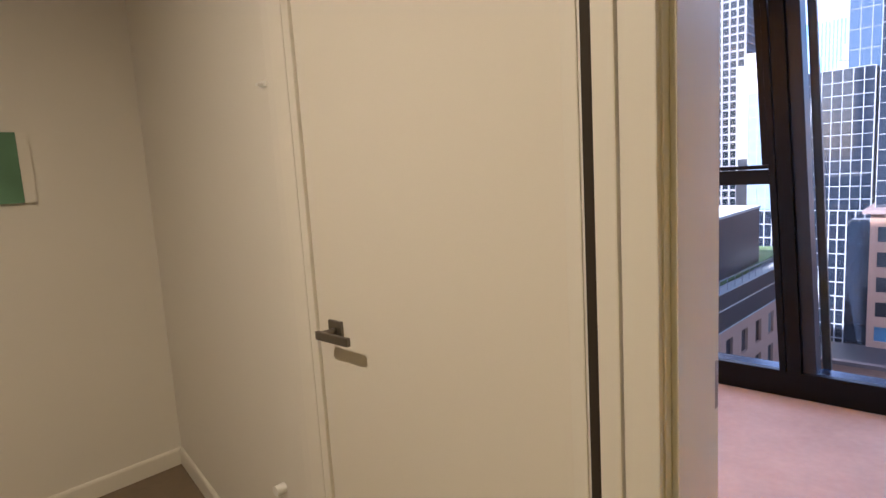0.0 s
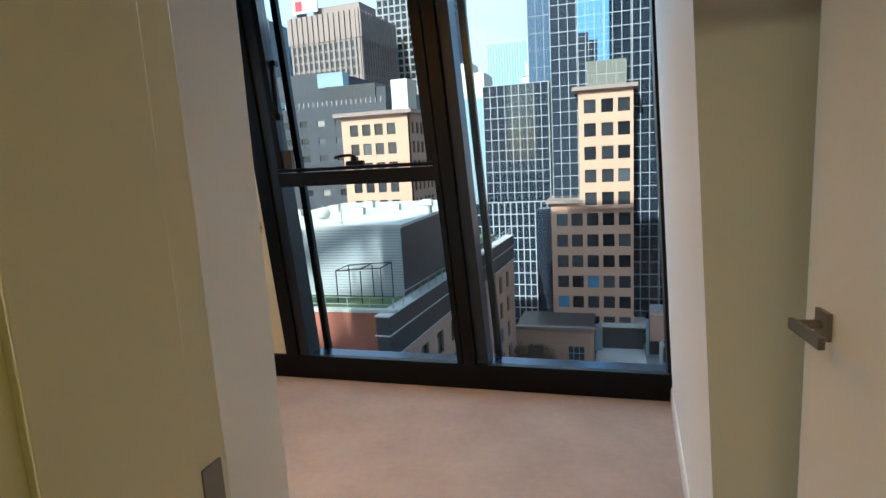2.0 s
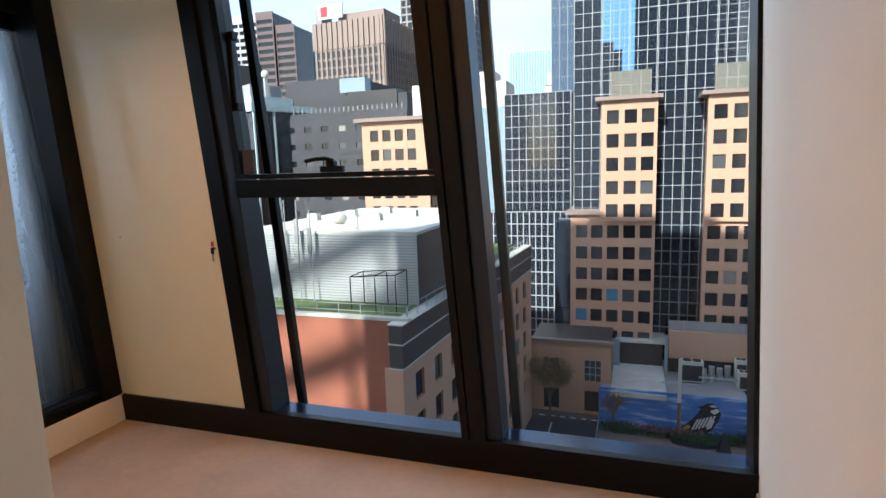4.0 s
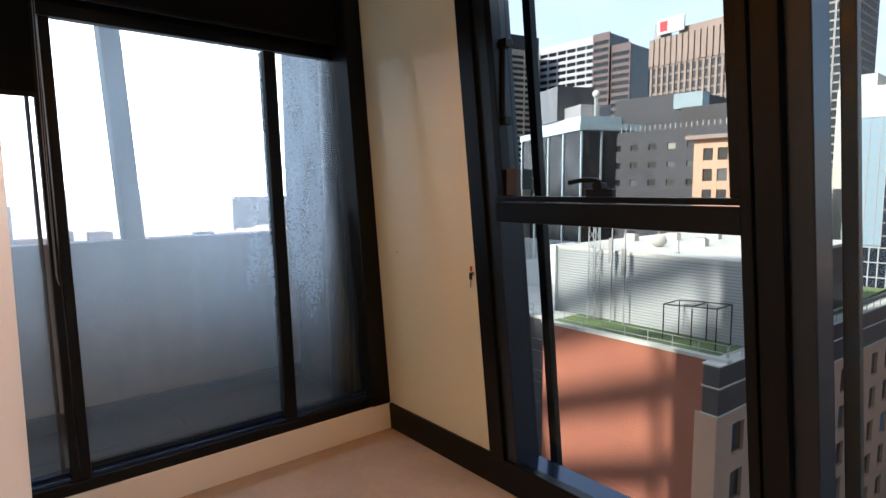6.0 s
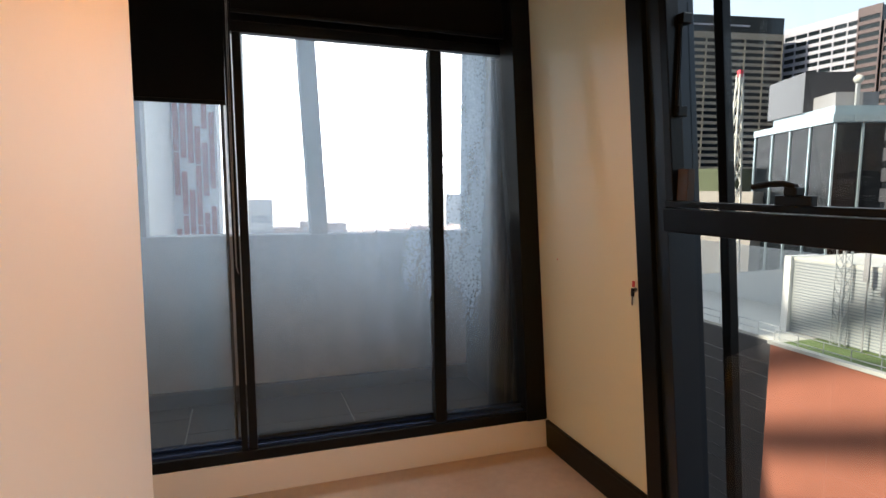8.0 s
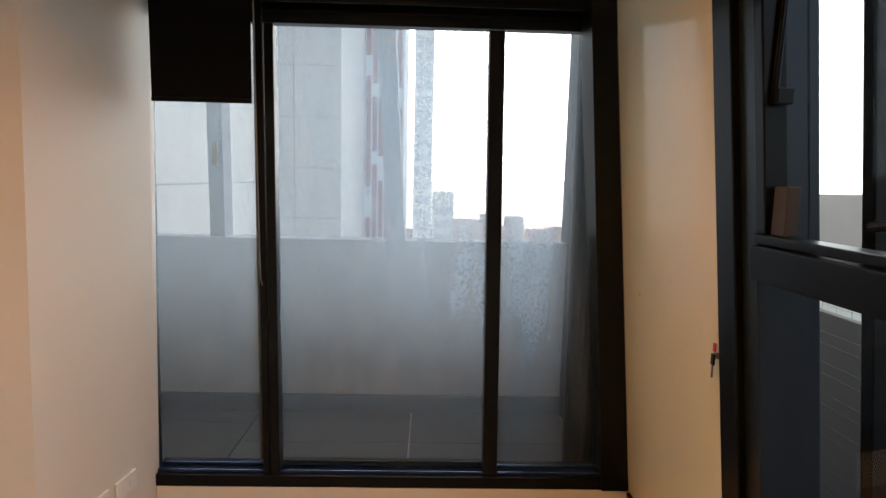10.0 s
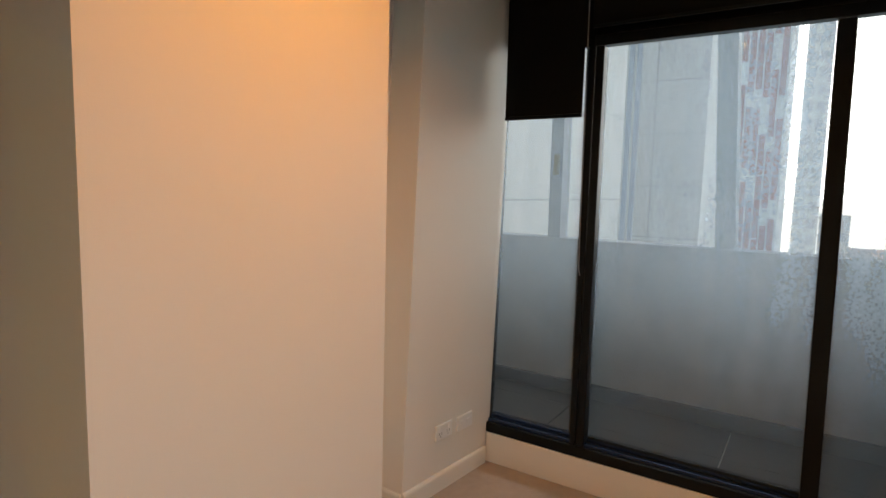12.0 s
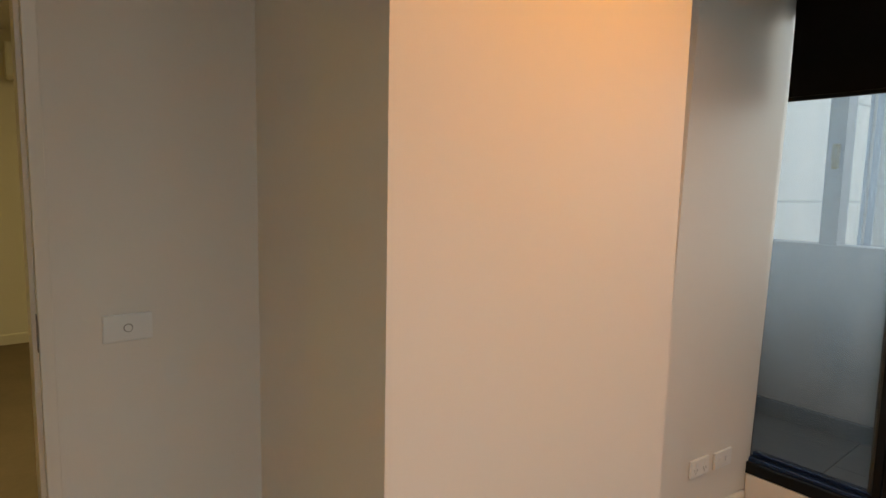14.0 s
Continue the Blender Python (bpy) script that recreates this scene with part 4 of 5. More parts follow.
slab(b, "body", M_GREY, (0.2, 15.3, 0.3, 42, GZ, TZ - 0.4))
slab(b, "party_wall", M_TERRA, (0, 14.9, 0, 0.35, GZ, TZ), "terracotta rendered party wall")
bm = bmesh.new()
for x in (5, 10):
    box(bm, x - 0.03, x + 0.03, -0.012, 0, GZ, TZ - 0.2)
for z in (-14.2, -18, -22, -26):
    box(bm, 0, 14.9, -0.012, 0, z - 0.03, z + 0.03)
part("joints", bm, mat("joint_shadow", (0.34, 0.14, 0.1), 0.9), b)
slab(b, "parapet_cap", M_ROOF, (-0.2, 15.8, -0.1, 0.5, TZ, TZ + 0.25), "pale parapet coping")
# side wall: charcoal stone bands above, pink wall with windows below
side = building("pink_side_wing", "pink side wall with dark stone bands and tall windows", (-29.6, 36.3, 0), -3.3)
punched(side, 16.2, 42, GZ, TZ - 3.4, [3.0 + 3.9 * k for k in range(10)], [-16.0 - 3.5 * k for k in range(5)], 1.7, 2.3, M_PINK, M_DARKWIN, face="side")
bm = bmesh.new()
for z0, z1 in ((TZ - 1.5, TZ - 0.1), (TZ - 3.4, TZ - 1.56)):
    box(bm, 15.2, 16.3, -0.15, 42, z0, z1)
part("stone_band", bm, M_STONE, side, "dark stone bands")
bm = bmesh.new()
for z in (TZ - 0.02, TZ - 1.53, TZ - 3.43):
    box(bm, 15.1, 16.36, -0.2, 42, z - 0.05, z + 0.05)
part("pale_string", bm, M_ROOF, side, "pale string courses")
bm = bmesh.new()
box(bm, 14.7, 16.25, -0.12, 0.1, TZ - 30, TZ - 3.45)
part("corner_pier", bm, M_PINK, side)
# dark panelled wing
b2 = building("dark_wing", "dark stone-clad wing with thin pale joints", (-60, 37.3, 0))
for k in range(9):
    z1 = TZ - 0.2 - 2.9 * k
    slab(b2, "panel", M_STONE, (0, 30.8, 0, 0.6, z1 - 1.78, z1))
    slab(b2, "panel", M_STONE, (0, 30.8, 0, 0.6, z1 - 2.86, z1 - 1.82))
slab(b2, "body", M_GRID, (0.1, 30.7, 0.05, 30, GZ, TZ - 0.3))
for k in range(7):
    slab(b2, "window_edge", M_ROOF, (30.8, 30.95, -0.05, 0.1, TZ - 2.2 - 2.9 * k, TZ - 1.2 - 2.9 * k))
# roof: grass, gravel, screens
roof = struct(new("roof_terrace"), "roof terrace with grass strips and a white plant enclosure", "roof")
M_GRASS = mat("roof_grass", (0.1, 0.15, 0.05), 0.95, noise_scale=1.2, amount=0.5)
boxes("grass_strip", M_GRASS, [(-29, -13.8, 37.0, 78, TZ - 0.3, TZ + 0.02)], roof, "patchy green roof grass")
boxes("gravel_strip", M_ROOF, [(-59, -29.0, 37.6, 78, TZ - 0.3, TZ + 0.02)], roof, "pale gravel roof")
ex0, ex1, ey0, ey1, ez = -31.5, -14.2, 41.2, 66.0, -4.3
M_LOUVRE = mat("white_louvre", (0.44, 0.47, 0.48), 0.5, 0.2)
bm = bmesh.new()
z = TZ + 0.1
while z < ez:
    box(bm, ex0, ex1, ey0 - 0.06, ey0 + 0.02, z, z + 0.14)
    z += 0.24
part("louvre", bm, M_LOUVRE, roof, "white horizontal louvres")
boxes("enclosure", mat("louvre_backing", (0.3, 0.33, 0.35), 0.7), [(ex0, ex1 - 0.05, ey0 + 0.04, ey1, TZ, ez)], roof, "grey backing of the plant enclosure")
boxes("enclosure_side", M_STONE, [(ex1 - 0.05, ex1 + 0.02, ey0, ey1, TZ, ez)], roof, "dark panelled enclosure side")
boxes("enclosure_roof", M_ROOF, [(ex0 - 0.2, ex1 + 0.1, ey0 - 0.1, ey1 + 0.2, ez, ez + 0.25)], roof, "pale sheet roof of the enclosure")
boxes("white_fin", M_PLASTIC, [(ex0 - 0.6, ex0, ey0 - 0.4, ey0 + 3, TZ, ez + 0.3)], roof, "white rendered corner wall")
bm = bmesh.new()
for k in range(60):
    box(bm, -58 + 0.0, -32.1, 49.0, 49.06, TZ + 0.1 + 0.12 * k, TZ + 0.17 + 0.12 * k) if k < 48 else None
part("louvre", bm, M_LOUVRE, roof, "white louvres of the western screen")


def railing(bm, a, b, n, hgt=1.1):
    a, b = Vector(a), Vector(b)
    for hh in (hgt, hgt * 0.5):
        tube(bm, [a + Vector((0, 0, hh)), b + Vector((0, 0, hh))], 0.035, 5)
    for k in range(n + 1):
        p = a.lerp(b, k / n)
        tube(bm, [p, p + Vector((0, 0, hgt))], 0.035, 5)


rail = building("roof_railing", "pale steel railing round the roof terrace", (0, 0, 0))
rail["category"] = "railing"
bm = bmesh.new()
railing(bm, (-29, 36.6, TZ), (-13.5, 36.6, TZ), 8)
part("front_rail", bm, M_GRID, rail)
bm = bmesh.new()
railing(bm, (-13.4, 36.6, TZ), (-11.1, 77.5, TZ), 22)
part("side_rail", bm, M_GRID, rail)
bm = bmesh.new()
railing(bm, (-59, 37.6, TZ), (-29.4, 37.6, TZ), 15)
part("west_rail", bm, M_GRID, rail)
cage = building("steel_cage", "open black steel frame on the roof terrace", (-19.0, 38.2, TZ))
cage["category"] = "steel frame"
bm = bmesh.new()
for x, y in itertools.product((0, 2.2, 4.0), (0, 2.4)):
    tube(bm, [(x, y, 0), (x, y, 2.9 + 0.25 * (x == 4.0))], 0.05, 5)
for y in (0, 2.4):
    tube(bm, [(0, y, 2.9), (4.0, y, 3.15)], 0.05, 5)
for x in (0, 2.2, 4.0):
    tube(bm, [(x, 0, 2.9 + 0.06 * x), (x, 2.4, 2.9 + 0.06 * x)], 0.05, 5)
part("bars", bm, M_BLACK, cage)
for i, (x, y, hh) in enumerate(((-25.2, 40.6, 9.0), (-23.8, 40.4, 8.2), (-20.5, 43.0, 8.0))):
    m_ = building("antenna_mast", "thin grey antenna mast at the plant enclosure", (x, y, TZ))
    m_["category"] = "antenna"
    bm = bmesh.new()
    tube(bm, [(0, 0, 0), (0, 0, hh)], 0.06, 6)
    part("pole", bm, M_GREY, m_)
    boxes("panel_antenna", M_GREY, [(-0.18, 0.18, -0.25, -0.1, hh - 3.8, hh - 1.6)], m_)
lt = building("lattice_mast", "small white lattice mast on the roof", (-27.0, 40.6, TZ))
lt["category"] = "antenna"
bm = bmesh.new()
for k in range(10):
    for (a, c), (a2, c2) in (((-1, -1), (1, -1)), ((1, -1), (1, 1)), ((1, 1), (-1, 1)), ((-1, 1), (-1, -1))):
        tube(bm, [(a * 0.35, c * 0.35, k * 0.9), (a * 0.35, c * 0.35, (k + 1) * 0.9)], 0.04, 4)
        tube(bm, [(a * 0.35, c * 0.35, k * 0.9), (a2 * 0.35, c2 * 0.35, (k + 1) * 0.9)], 0.03, 4)
part("lattice", bm, M_GRID, lt)
dish = building("satellite_dish", "white satellite dish on a short pole", (-24.5, 47, ez + 0.2))
dish["category"] = "satellite dish"
bm = bmesh.new()
bmesh.ops.create_uvsphere(bm, u_segments=20, v_segments=10, radius=0.9)
bmesh.ops.delete(bm, geom=[v for v in bm.verts if v.co.z < 0.45], context="VERTS")
o = part("bowl", bm, M_ROOF, dish)
o.location, o.rotation_euler = (0, 0, 0.9), (radians(120), 0, radians(30))
boxes("pole", M_GREY, [(-0.05, 0.05, -0.05, 0.05, 0, 1.4)], dish)
for k in range(7):
    u = building("roof_unit", "small pale roof-top air unit", (-30 + 2.4 * k, 50 + 4 * (k % 3), ez + 0.25))
    u["category"], u["group"] = "air unit", "roof-top air units"
    boxes("case", M_ROOF, [(0, 1.2, 0, 0.8, 0, 0.7)], u)
    boxes("fan_grille", M_GREY, [(0.2, 1.0, 0.1, 0.7, 0.7, 0.76)], u)

# ---- street level: low buildings, mural, garden ----
b = building("low_pink_building", "shaded low pink building with multi-pane windows", (-11.5, 80, 0))
punched(b, 11.6, 9, GZ, -25.2, [3.0, 9.0], [-29.3, -34.0], 2.3, 3.2, M_PINK, M_DARKWIN)
core(b, 11.6, 9, GZ, -25.2, M_PINK)
slab(b, "cornice", M_BROWN, (-0.4, 12, -0.4, 0.5, -25.2, -24.7), "brown stone cornice")
slab(b, "roof_deck", M_STONE, (0, 11.6, 0.5, 9, -25.1, -24.95), "dark flat roof")
bm = bmesh.new()
for c in (3.0, 9.0):
    for u in (-0.4, 0.4):
        box(bm, c + u - 0.05, c + u + 0.05, 0.15, 0.22, -31, -27.7)
    for z in (-28.8, -29.9):
        box(bm, c - 1.15, c + 1.15, 0.15, 0.22, z - 0.05, z + 0.05)
part("glazing_bars", bm, M_GRID, b)
# mural wall with the flat roof behind it
MY = 76.5
b = building("mural_building", "flat-roofed building with a blue sky mural of a bird", (-1.4, MY, 0))
slab(b, "body", M_GREY, (0.1, 19.2, 0.25, 26, GZ, -31.0))
M_MURAL = bpy.data.materials.new("blue_mural_paint")
M_MURAL.use_nodes = True
mt = M_MURAL.node_tree
mb = mt.nodes["Principled BSDF"]
mb.inputs["Roughness"].default_value = 0.8
mco = mt.nodes.new("ShaderNodeTexCoord")
mmp = mt.nodes.new("ShaderNodeMapping")
mmp.inputs["Scale"].default_value = (0.25, 1, 1.4)
mno = mt.nodes.new("ShaderNodeTexNoise")
mno.inputs["Scale"].default_value = 1.0
mno.inputs["Detail"].default_value = 5
mra = mt.nodes.new("ShaderNodeValToRGB")
mra.color_ramp.elements[0].color, mra.color_ramp.elements[0].position = (0.05, 0.16, 0.45, 1), 0.5
mra.color_ramp.elements[1].color, mra.color_ramp.elements[1].position = (0.45, 0.6, 0.75, 1), 0.75
mt.links.new(mco.outputs["Object"], mmp.inputs[0])
mt.links.new(mmp.outputs[0], mno.inputs["Vector"])
mt.links.new(mno.outputs["Fac"], mra.inputs[0])
mt.links.new(mra.outputs[0], mb.inputs["Base Color"])
slab(b, "mural_wall", M_MURAL, (0, 19.3, 0, 0.25, GZ, -30.2), "wall painted as a blue sky")


def disc(name, pts, material, parent, y, label=""):
    """A flat painted shape on the mural."""
    bm = bmesh.new()
    fr = [bm.verts.new((x, y, z)) for x, z in pts]
    bk = [bm.verts.new((x, y + 0.03, z)) for x, z in pts]
    bm.faces.new(fr), bm.faces.new(bk[::-1])
    for i in range(len(pts)):
        j = (i + 1) % len(pts)
        bm.faces.new((fr[i], fr[j], bk[j], bk[i]))
    return part(name, bm, material, parent, label)


M_INK = mat("black_mural_paint", (0.02, 0.02, 0.022), 0.8)
M_WHT = mat("white_mural_paint", (0.6, 0.6, 0.58), 0.8)
cx, cz = 13.3, -33.6


def painted(name, pts, material, y, label=""):
    disc(name, [(cx + 1.25 * u, cz + 1.25 * v) for u, v in pts], material, b, y, label)


painted("painted_bird", [(-2.9, -1.7), (-1.4, -0.5), (-0.5, 0.6), (0.0, 1.5), (0.5, 2.0), (1.1, 2.0), (1.7, 1.5), (1.9, 0.8), (1.6, 0.0), (1.1, -1.0), (0.3, -1.6), (-0.8, -1.5), (-1.8, -1.5)], M_INK, -0.02, "painted black and white bird")
painted("painted_beak", [(-0.6, 1.5), (0.1, 1.3), (0.2, 1.7)], M_INK, -0.022)
painted("painted_cheek", [(0.8, 1.15), (1.5, 1.5), (1.75, 1.2), (1.2, 0.8)], M_WHT, -0.05)
painted("painted_brow", [(0.7, 1.75), (1.2, 1.85), (1.5, 1.65), (1.0, 1.6)], M_WHT, -0.05)
for k in range(6):
    painted("painted_feather", [(-1.0 + 0.34 * k, -1.2 + 0.12 * k), (-0.8 + 0.34 * k, -1.15 + 0.12 * k), (-0.25 + 0.33 * k, 0.1 + 0.12 * k), (-0.45 + 0.33 * k, 0.05 + 0.12 * k)], M_WHT, -0.05)
painted("painted_breast", [(0.5, -1.0), (1.0, -0.7), (1.3, 0.1), (1.0, 0.3), (0.7, -0.2)], M_WHT, -0.051)
painted("painted_wing_patch", [(-2.3, -1.4), (-1.3, -0.6), (-1.0, -0.9), (-1.7, -1.4)], mat("yellow_mural_paint", (0.55, 0.35, 0.05), 0.8), -0.05)
for u in (0.0, 0.5):
    painted("painted_leg", [(u, -1.5), (u + 0.14, -1.5), (u + 0.3, -2.1), (u + 0.15, -2.1)], M_INK, -0.03)
slab(b, "end_wall", mat("beige_court_render", (0.3, 0.28, 0.24), 0.85, noise_scale=0.5, amount=0.15), (19.35, 30, -0.3, 0.25, GZ, -30.6), "grey-beige rendered wall beside the mural")
# white-roofed box and plant on that roof
b = building("white_roof_block", "low block with a pale stained roof and a dark plant box", (0.2, MY, 0))
slab(b, "roof", mat("stained_roof", (0.58, 0.57, 0.53), 0.85, noise_scale=0.6, amount=0.45), (0, 7.3, -0.35, 12, -31.2, -30.5), "pale stained roof")
slab(b, "plant_box", M_STONE, (1.0, 7.2, 11.5, 17, -30.6, -26.9), "dark plant box")
slab(b, "plant_roof", M_ROOF, (0.3, 7.6, 11.0, 18.5, -26.9, -26.5), "pale plant roof")
bm = bmesh.new()
bmesh.ops.create_icosphere(bm, subdivisions=2, radius=0.6)
o = part("vent_cap", bm, M_ROOF, b, "white domed vent")
o.location = (4.3, 14, -25.3)
boxes("vent_neck", M_ROOF, [(4.0, 4.6, 13.7, 14.3, -26.5, -25.7)], b)
slab(b, "duct", M_PBLUE, (-0.2, 0.9, 10.2, 11.2, -31, -26.4))
slab(b, "duct", M_PBLUE, (7.4, 7.8, 9.0, 10.0, -31, -25.0))
b = building("plant_roof_block", "low roof with a long pink parapet wall", (8.2, 86.5, 0))
slab(b, "parapet_wall", M_PINK, (0, 12, 0, 0.6, -28.6, -24.4))
slab(b, "balustrade", M_GREY, (0, 12, 0.62, 0.75, -24.4, -22.9), "grey glazed balustrade")
slab(b, "body", M_STONE, (0, 12, 0.8, 1.9, GZ, -25))
for k in range(7):
    slab(b, "balustrade_post", M_GRID, (2.0 * k, 2.0 * k + 0.1, 0.52, 0.6, -24.4, -22.8))
b = building("canopy", "white sloping sheet canopy on the low roof", (19.8, 84.5, 0))
b["category"] = "canopy"
bm = bmesh.new()
prism(bm, [(0, 0), (4.0, 0), (4.0, 3.4), (0, 3.4)], -24.0, -23.75, lambda x, y, z: (x, y, z + 0.28 * y + 0.06 * x))
part("sheet", bm, M_ROOF, b)
for x in (0.4, 3.4):
    slab(b, "post", M_GRID, (x, x + 0.15, 0.3, 0.45, -31, -23.9))


def condenser(x, y, z, w, hgt):
    u = building("condenser", "white twin-fan condenser unit on the low roof", (x, y, z))
    u["category"], u["group"] = "condenser", "condensers on the low roof"
    boxes("case", M_ROOF, [(0, w, 0, 1.6, 0.2, hgt)], u)
    boxes("coil", M_STONE, [(0.15, w - 0.15, -0.03, 0.0, 0.4, hgt - 0.5)], u, "dark coil face")
    for fx in (0.28, 0.72):
        bm = bmesh.new()
        tube(bm, [(w * fx, 0.8, hgt), (w * fx, 0.8, hgt + 0.12)], w * 0.2, 14)
        part("fan", bm, M_DARKWIN, u)
    return u


condenser(9.7, 83, -31, 3.0, 3.2)
for k in range(8):
    condenser(17.0 + 1.75 * (k % 4), 81.5 + 2.6 * (k // 4), -31, 1.5, 2.6 + 0.9 * (k // 4))
for k in range(4):
    tk = building("tank", "grey upright tank beside the condensers", (12.8 + 1.1 * k, 84 + 0.4 * k, -31))
    tk["category"] = "tank"
    bm = bmesh.new()
    tube(bm, [(0, 0, 0), (0, 0, 2.0 + 0.3 * (k % 2))], 0.42, 14)
    part("shell", bm, M_GREY, tk)
bm = bmesh.new()
tube(bm, [(7.0, 81, -30.4), (12, 81, -30.4), (12, 82, -29.6), (24, 82, -29.6)], 0.12, 6)
pp = building("pipework", "pale pipe run across the low roof", (0, 0, 0))
pp["category"] = "pipe"
part("pipe", bm, M_GRID, pp)
# garden court in front of the mural
struct(boxes("pavement", mat("brown_paving", (0.2, 0.15, 0.13), 0.85, noise_scale=0.8, amount=0.2), [(-1.3, 18.2, 55, MY, GZ, GZ + 0.12)]), "brown paved court before the mural", "pavement")
struct(boxes("wall_court", M_GREY, [(18.3, 18.9, 55, MY, GZ, GZ + 4.0)]), "grey rendered court wall", "wall")
M_LEAF = mat("planting_leaf", (0.05, 0.09, 0.035), 0.8, noise_scale=2, amount=0.5)
M_FLOWER = mat("pink_flower", (0.3, 0.1, 0.18), 0.8)
rng = random.Random(4)


def bush(x, y, r, n):
    u = building("bush", "low green garden bush with loose leaves", (x, y, GZ + 0.1))
    u["category"], u["group"] = "bush", "garden bushes by the mural"
    bm = bmesh.new()
    for _ in range(n):
        a, rr = rng.uniform(0, 6.28), r * math.sqrt(rng.random())
        c = Vector((math.cos(a) * rr * 1.4, math.sin(a) * rr, rng.uniform(0.1, r)))
        d = Vector((rng.uniform(-1, 1), rng.uniform(-1, 1), rng.uniform(0.1, 1))).normalized() * 0.4
        s_ = d.orthogonal().normalized() * 0.12
        bm.faces.new([bm.verts.new(c - s_), bm.verts.new(c + s_), bm.verts.new(c + d)])
    part("foliage", bm, M_LEAF, u)


for k in range(15):
    bush(0.0 + 1.25 * k + rng.uniform(-0.3, 0.3), MY - 1.2, rng.uniform(0.8, 1.3), 120)
bm = bmesh.new()
for _ in range(160):
    c = Vector((rng.uniform(2, 12), MY - rng.uniform(0.9, 2.4), GZ + rng.uniform(0.9, 1.5)))
    box(bm, c.x - 0.07, c.x + 0.07, c.y - 0.07, c.y + 0.07, c.z, c.z + 0.12)
tagged(part("flowers", bm, M_FLOWER), "pink flowers among the bushes", "flowers", kind="stuff")
pl = building("planter", "kidney-shaped hedge planter in the court", (11.0, 74.2, GZ + 0.1))
pl["category"] = "planter"
bm = bmesh.new()
prism(bm, [(3.0 * math.cos(a) * (1 - 0.15 * math.sin(a)), 1.3 * math.sin(a)) for a in [k * math.pi / 12 for k in range(24)]], 0, 0.55)
part("kerb", bm, M_STONE, pl, "dark curved planter kerb")
bm = bmesh.new()
for _ in range(1500):
    a, rr = rng.uniform(0, 6.28), math.sqrt(rng.random())
    c = Vector((2.8 * math.cos(a) * rr, 1.15 * math.sin(a) * rr, rng.uniform(0.5, 1.2) - 0.3 * rr))
    d = Vector((rng.uniform(-1, 1), rng.uniform(-1, 1), rng.uniform(0.1, 1))).normalized() * 0.4
    s_ = d.orthogonal().normalized() * 0.13
    bm.faces.new([bm.verts.new(c - s_), bm.verts.new(c + s_), bm.verts.new(c + d)])
part("foliage", bm, M_LEAF, pl)
lw = building("lawn", "oval artificial lawn with a dark rim in the court", (7.6, 66.5, GZ + 0.12))
lw["category"] = "lawn"
for nm, r, z, m in (("rim", 1.0, 0.12, M_STONE), ("turf", 0.86, 0.16, M_GRASS)):
    bm = bmesh.new()
    prism(bm, [(4.6 * r * math.cos(a), 2.6 * r * math.sin(a)) for a in [k * math.pi / 16 for k in range(32)]], 0, z)
    part(nm, bm, m, lw)
st = building("pyramid_sculpture", "small grey pyramid-shaped sculpture in the court", (14.2, 72.2, GZ + 0.12))
st["category"] = "sculpture"
bm = bmesh.new()
bmesh.ops.create_cone(bm, cap_ends=True, segments=4, radius1=1.2, radius2=0.12, depth=3.0)
bmesh.ops.translate(bm, verts=bm.verts, vec=(0, 0, 1.5))
o = part("body", bm, M_STONE, st)
o.rotation_euler = (0, 0, radians(45))


def street_tree(x, y, hgt, spread, n):
    """A nearly bare autumn tree: trunk, forking limbs, thin scattered leaves."""
    u = building("tree", "slender street tree with thin brown autumn leaves", (x, y, GZ))
    u["category"] = "tree"
    bm = bmesh.new()
    tube(bm, [(0, 0, 0), (0.1, 0.05, hgt * 0.25), (0.0, 0.1, hgt * 0.45)], 0.16, 8)
    tips = []
    for k in range(9):
        a = k * 2.4 + rng.uniform(-0.3, 0.3)
        r = spread * rng.uniform(0.5, 1.0)
        b0, t0 = Vector((0, 0.1, hgt * rng.uniform(0.3, 0.45))), Vector((math.cos(a) * r, math.sin(a) * r, hgt * rng.uniform(0.65, 1.0)))
        mid = b0.lerp(t0, 0.5) + Vector((0, 0, 0.4))
        tube(bm, [b0, mid, t0], 0.06, 5)
        for _ in range(5):
            q = mid.lerp(t0, rng.random())
            e = q + Vector((rng.uniform(-1, 1), rng.uniform(-1, 1), rng.uniform(0, 1))) * spread * 0.35
            tube(bm, [q, e], 0.025, 4)
            tips += [q, e]
    part("trunk", bm, mat("grey_brown_bark", (0.12, 0.09, 0.06), 0.9), u)
    bm = bmesh.new()
    for _ in range(n):
        c = rng.choice(tips) + Vector((rng.gauss(0, 0.4), rng.gauss(0, 0.4), rng.gauss(0, 0.35)))
        d = Vector((rng.uniform(-1, 1), rng.uniform(-1, 1), rng.uniform(-1, 0.6))).normalized() * 0.24
        s_ = d.orthogonal().normalized() * 0.1
        bm.faces.new([bm.verts.new(c - s_), bm.verts.new(c + s_), bm.verts.new(c + d)])
    part("crown", bm, mat("autumn_leaf", (0.13, 0.085, 0.035), 0.8, noise_scale=1.5, amount=0.4), u)


street_tree(-8.3, 76.5, 9.5, 3.6, 3200)
street_tree(0.6, 75.0, 5.5, 1.6, 260)
tr = building("pole", "brown timber pole before the mural", (9.0, MY - 1.9, GZ))
tr["category"] = "pole"
bm = bmesh.new()
tube(bm, [(0, 0, 0), (-0.1, 0, 11.2)], 0.24, 10)
part("shaft", bm, mat("brown_timber", (0.16, 0.1, 0.06), 0.8), tr)
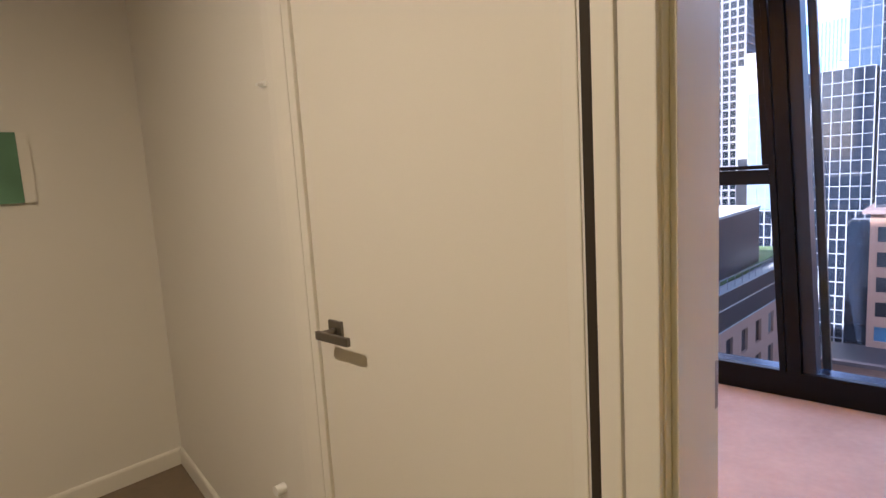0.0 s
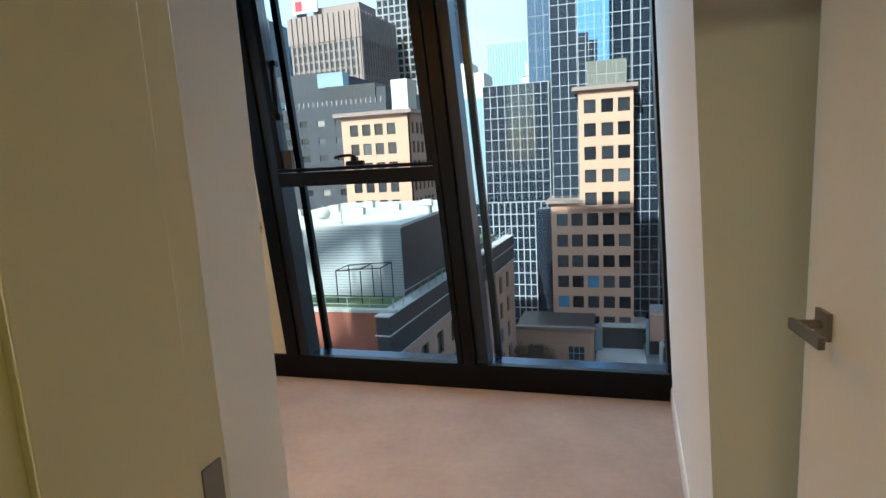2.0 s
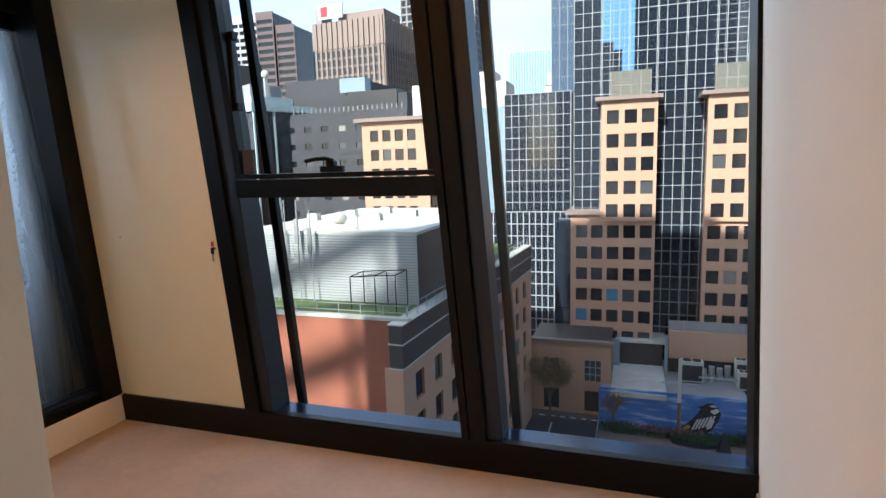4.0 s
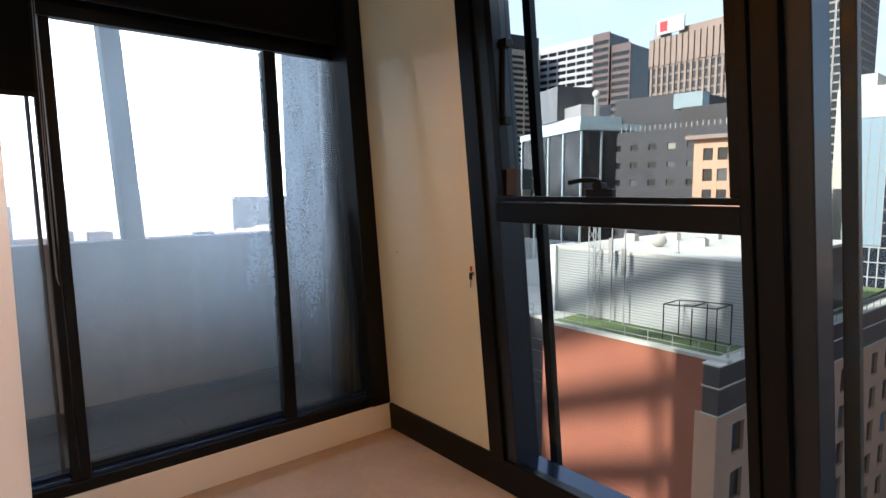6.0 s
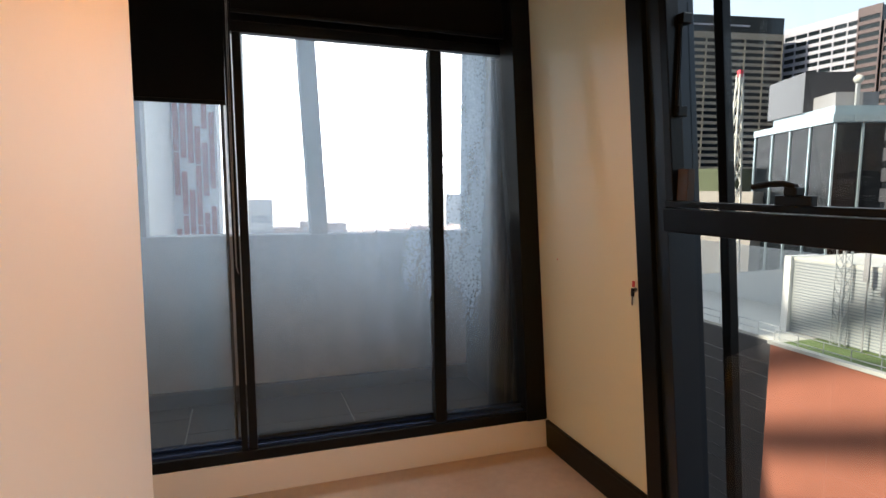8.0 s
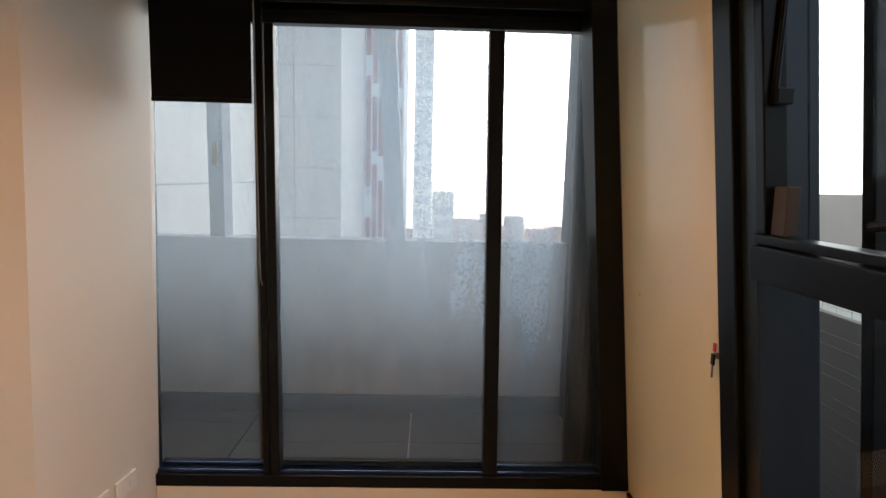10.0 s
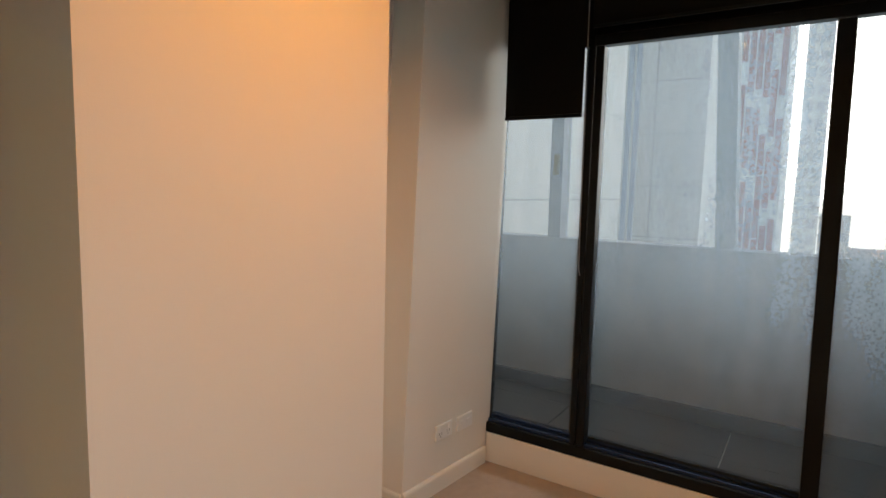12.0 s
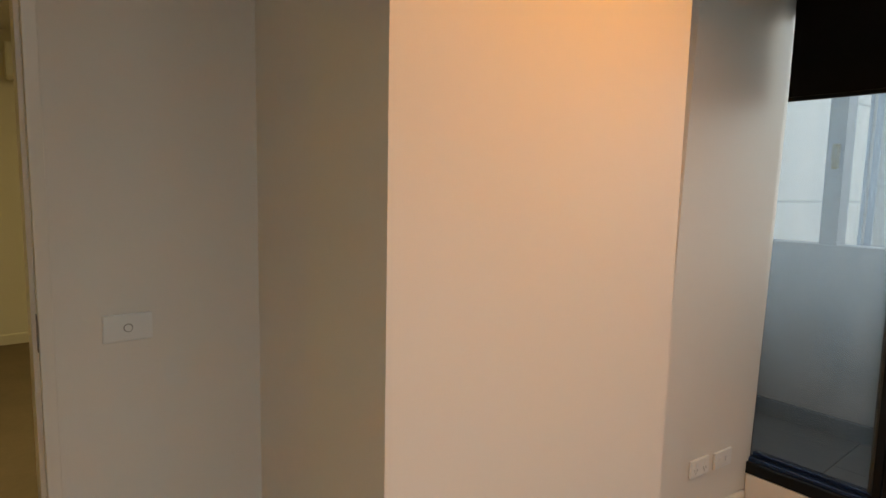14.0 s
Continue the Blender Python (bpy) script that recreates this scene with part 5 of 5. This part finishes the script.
boxes("white_sleeve", M_ROOF, [(-0.3, 0.15, -0.3, -0.1, 5.5, 11.4)], tr, "white cable sleeve")
# road marks: worn lettering and lane lines
road = struct(new("road_marks"), "worn white lettering and lane lines on the street", "road marking")
M_MARK = mat("road_paint", (0.55, 0.55, 0.53), 0.8)
boxes("lane_line", M_MARK, [(-8.0, -7.8, 66, 76, GZ, GZ + 0.02)], road)
boxes("lane_line", M_MARK, [(-10 + 1.5 * k, -9.2 + 1.5 * k, 78, 78.2, GZ, GZ + 0.02) for k in range(6)], road)
for k in range(3):
    boxes("worn_marking", M_MARK, [(-6.4 + 1.1 * u, -5.7 + 1.1 * u, 68.6 + 1.0 * k, 69.2 + 1.0 * k, GZ, GZ + 0.02) for u in range(2)], road, "worn unreadable white marking")
boxes("worn_marking", M_MARK, [(-2.9, -2.3, 68.4 + 0.9 * k, 69.0 + 0.9 * k, GZ, GZ + 0.02) for k in range(3)], road, "worn unreadable white marking")
rl = building("street_railing", "pale blue railing at the court's edge", (0, 0, 0))
rl["category"] = "railing"
bm = bmesh.new()
railing(bm, (-1.4, 62, GZ), (-1.4, MY, GZ), 10, 1.4)
railing(bm, (17.9, 60, GZ), (17.9, MY, GZ), 10, 1.4)
part("rail", bm, M_PBLUE, rl)

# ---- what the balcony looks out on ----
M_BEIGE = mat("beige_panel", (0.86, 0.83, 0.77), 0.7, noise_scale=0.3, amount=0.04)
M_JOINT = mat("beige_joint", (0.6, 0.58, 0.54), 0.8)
# haze of the distance is put into these two pale colours
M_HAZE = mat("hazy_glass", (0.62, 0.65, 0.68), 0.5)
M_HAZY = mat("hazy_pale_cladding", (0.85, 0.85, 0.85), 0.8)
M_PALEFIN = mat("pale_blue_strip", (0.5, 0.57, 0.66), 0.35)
b = building("beige_building", "pale beige panelled building south west of the balcony", (-45, -60, 0))
# top raised beyond view so that it shades the dark wing
slab(b, "body", M_BEIGE, (-30, 0, 0, 51.8, GZ, 46))
bm = bmesh.new()
for z in (-2, 2.1, 6.2, 10.3):
    box(bm, 0, 0.03, 20, 51.8, z - 0.04, z + 0.04)
for y in (44, 48):
    box(bm, 0, 0.03, y - 0.04, y + 0.04, -4, 14)
part("panel_joints", bm, M_JOINT, b)
for k in range(4):
    slab(b, "window_strip", M_PALEFIN, (0.02, 0.16, 44.5 + 0.62 * k, 44.9 + 0.62 * k, -8, 14), "pale blue vertical glazing strip")
b = building("own_wing", "pale beige panelled wing of the same building", (-21, -40, 0))
# unseen height chosen to throw shade on the pink blocks
slab(b, "body", M_BEIGE, (0, 18, 0, 32.5, GZ, 61))
bm = bmesh.new()
for z in (-2, 1.2, 4.4, 7.6):
    box(bm, 0, 18, 32.5, 32.53, z - 0.03, z + 0.03)
part("panel_joints", bm, M_JOINT, b)
b = building("red_louvre_tower", "tower with staggered dull red vertical panels", (-62, -9.7, 0), 90)
slab(b, "body", M_HAZY, (0, 5.8, 0, 12, GZ, 30))
M_RED = mat("dull_red_panel", (0.4, 0.085, 0.07), 0.6)
rr = random.Random(9)
for c in range(8):
    z = -8.0 + rr.uniform(0, 2)
    while z < 26:
        hgt = rr.uniform(3.5, 8)
        boxes("red_panel", M_RED, [(0.3 + 0.68 * c, 0.82 + 0.68 * c, -0.15, 0, z, z + hgt)], b)
        z += hgt + (rr.uniform(1.2, 4.0) if rr.random() < 0.6 else 0.12)
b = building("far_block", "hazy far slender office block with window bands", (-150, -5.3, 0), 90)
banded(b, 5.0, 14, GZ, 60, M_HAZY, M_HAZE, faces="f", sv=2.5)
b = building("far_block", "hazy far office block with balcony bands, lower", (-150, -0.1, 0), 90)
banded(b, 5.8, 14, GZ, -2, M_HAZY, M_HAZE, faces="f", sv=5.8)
# brick paled in its colour, in place of haze
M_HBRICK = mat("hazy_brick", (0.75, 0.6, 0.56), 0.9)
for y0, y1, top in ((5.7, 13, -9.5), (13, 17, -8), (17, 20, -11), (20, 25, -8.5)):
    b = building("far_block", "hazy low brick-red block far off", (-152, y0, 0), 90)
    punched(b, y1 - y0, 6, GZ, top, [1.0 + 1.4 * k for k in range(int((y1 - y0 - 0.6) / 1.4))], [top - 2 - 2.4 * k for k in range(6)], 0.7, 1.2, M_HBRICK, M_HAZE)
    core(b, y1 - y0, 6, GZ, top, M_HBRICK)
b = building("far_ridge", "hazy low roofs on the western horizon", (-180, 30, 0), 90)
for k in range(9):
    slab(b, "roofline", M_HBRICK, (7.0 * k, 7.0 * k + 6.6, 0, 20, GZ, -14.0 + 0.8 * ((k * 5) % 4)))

# glowing sheet added to whiten the western distance like haze
M_HAZE_GLOW = bpy.data.materials.new("glowing_haze_sheet")
M_HAZE_GLOW.use_nodes = True
_b = M_HAZE_GLOW.node_tree.nodes["Principled BSDF"]
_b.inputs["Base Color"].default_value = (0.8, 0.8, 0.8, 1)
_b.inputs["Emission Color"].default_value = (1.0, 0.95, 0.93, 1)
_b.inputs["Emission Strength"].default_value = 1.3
struct(boxes("backdrop", M_HAZE_GLOW, [(-421, -420, -300, 150, GZ, 1.0)]), "added glowing sheet in place of the bright western haze", "backdrop")
# the rest of the building round the flat, unseen; its bulk shades the city
# hidden volumes added here, sized by where their shadow falls
b = building("shade_block", "unseen dark block added behind the flat to shade the pink blocks", (-25.5, -40, 0))
slab(b, "body", M_GREY, (22.4, 55.5, 0, 31.9, GZ, 59))
slab(b, "rear_shade_body", M_GREY, (0, 22.4, 0, 28.0, GZ, 63.5))
# out of view, added to cast slanted shadow bands on the terracotta wall
b = building("band_shadow_frame", "unseen open frame of raking beams, added to cast bands of shadow", (-60, -110, 0))
for k in range(9):
    bm = bmesh.new()
    prism(bm, [(0, 0), (26, 0), (26, 0.8), (0, 0.8)], 44 + 6.4 * k, 46.2 + 6.4 * k, lambda x, y, z: (x, y, z + 0.42 * x))
    part("beam", bm, M_CONC, b)
for x in (0.5, 16.0, 24.9):
    slab(b, "post", M_CONC, (x, x + 0.8, 0.8, 1.7, GZ, 104))
shell = struct(new("own_facade"), "dark raking facade of the building round the flat", "wall")
boxes("facade", M_BLACK, [(XR + 0.13, 30, -8, 0.15, 3.2, 53.5), (XR + 0.13, 30, -8, 0.15, GZ, -0.4), (4.23, 30, -2.6, 0.15, -0.4, 3.2), (8.2, 30, -8, -2.6, -0.4, 3.2), (-1.2, XR + 0.13, -8, 0.15, 3.2, 53.5), (-1.2, XR + 0.13, -8, 0.15, GZ, -0.4)], shell)
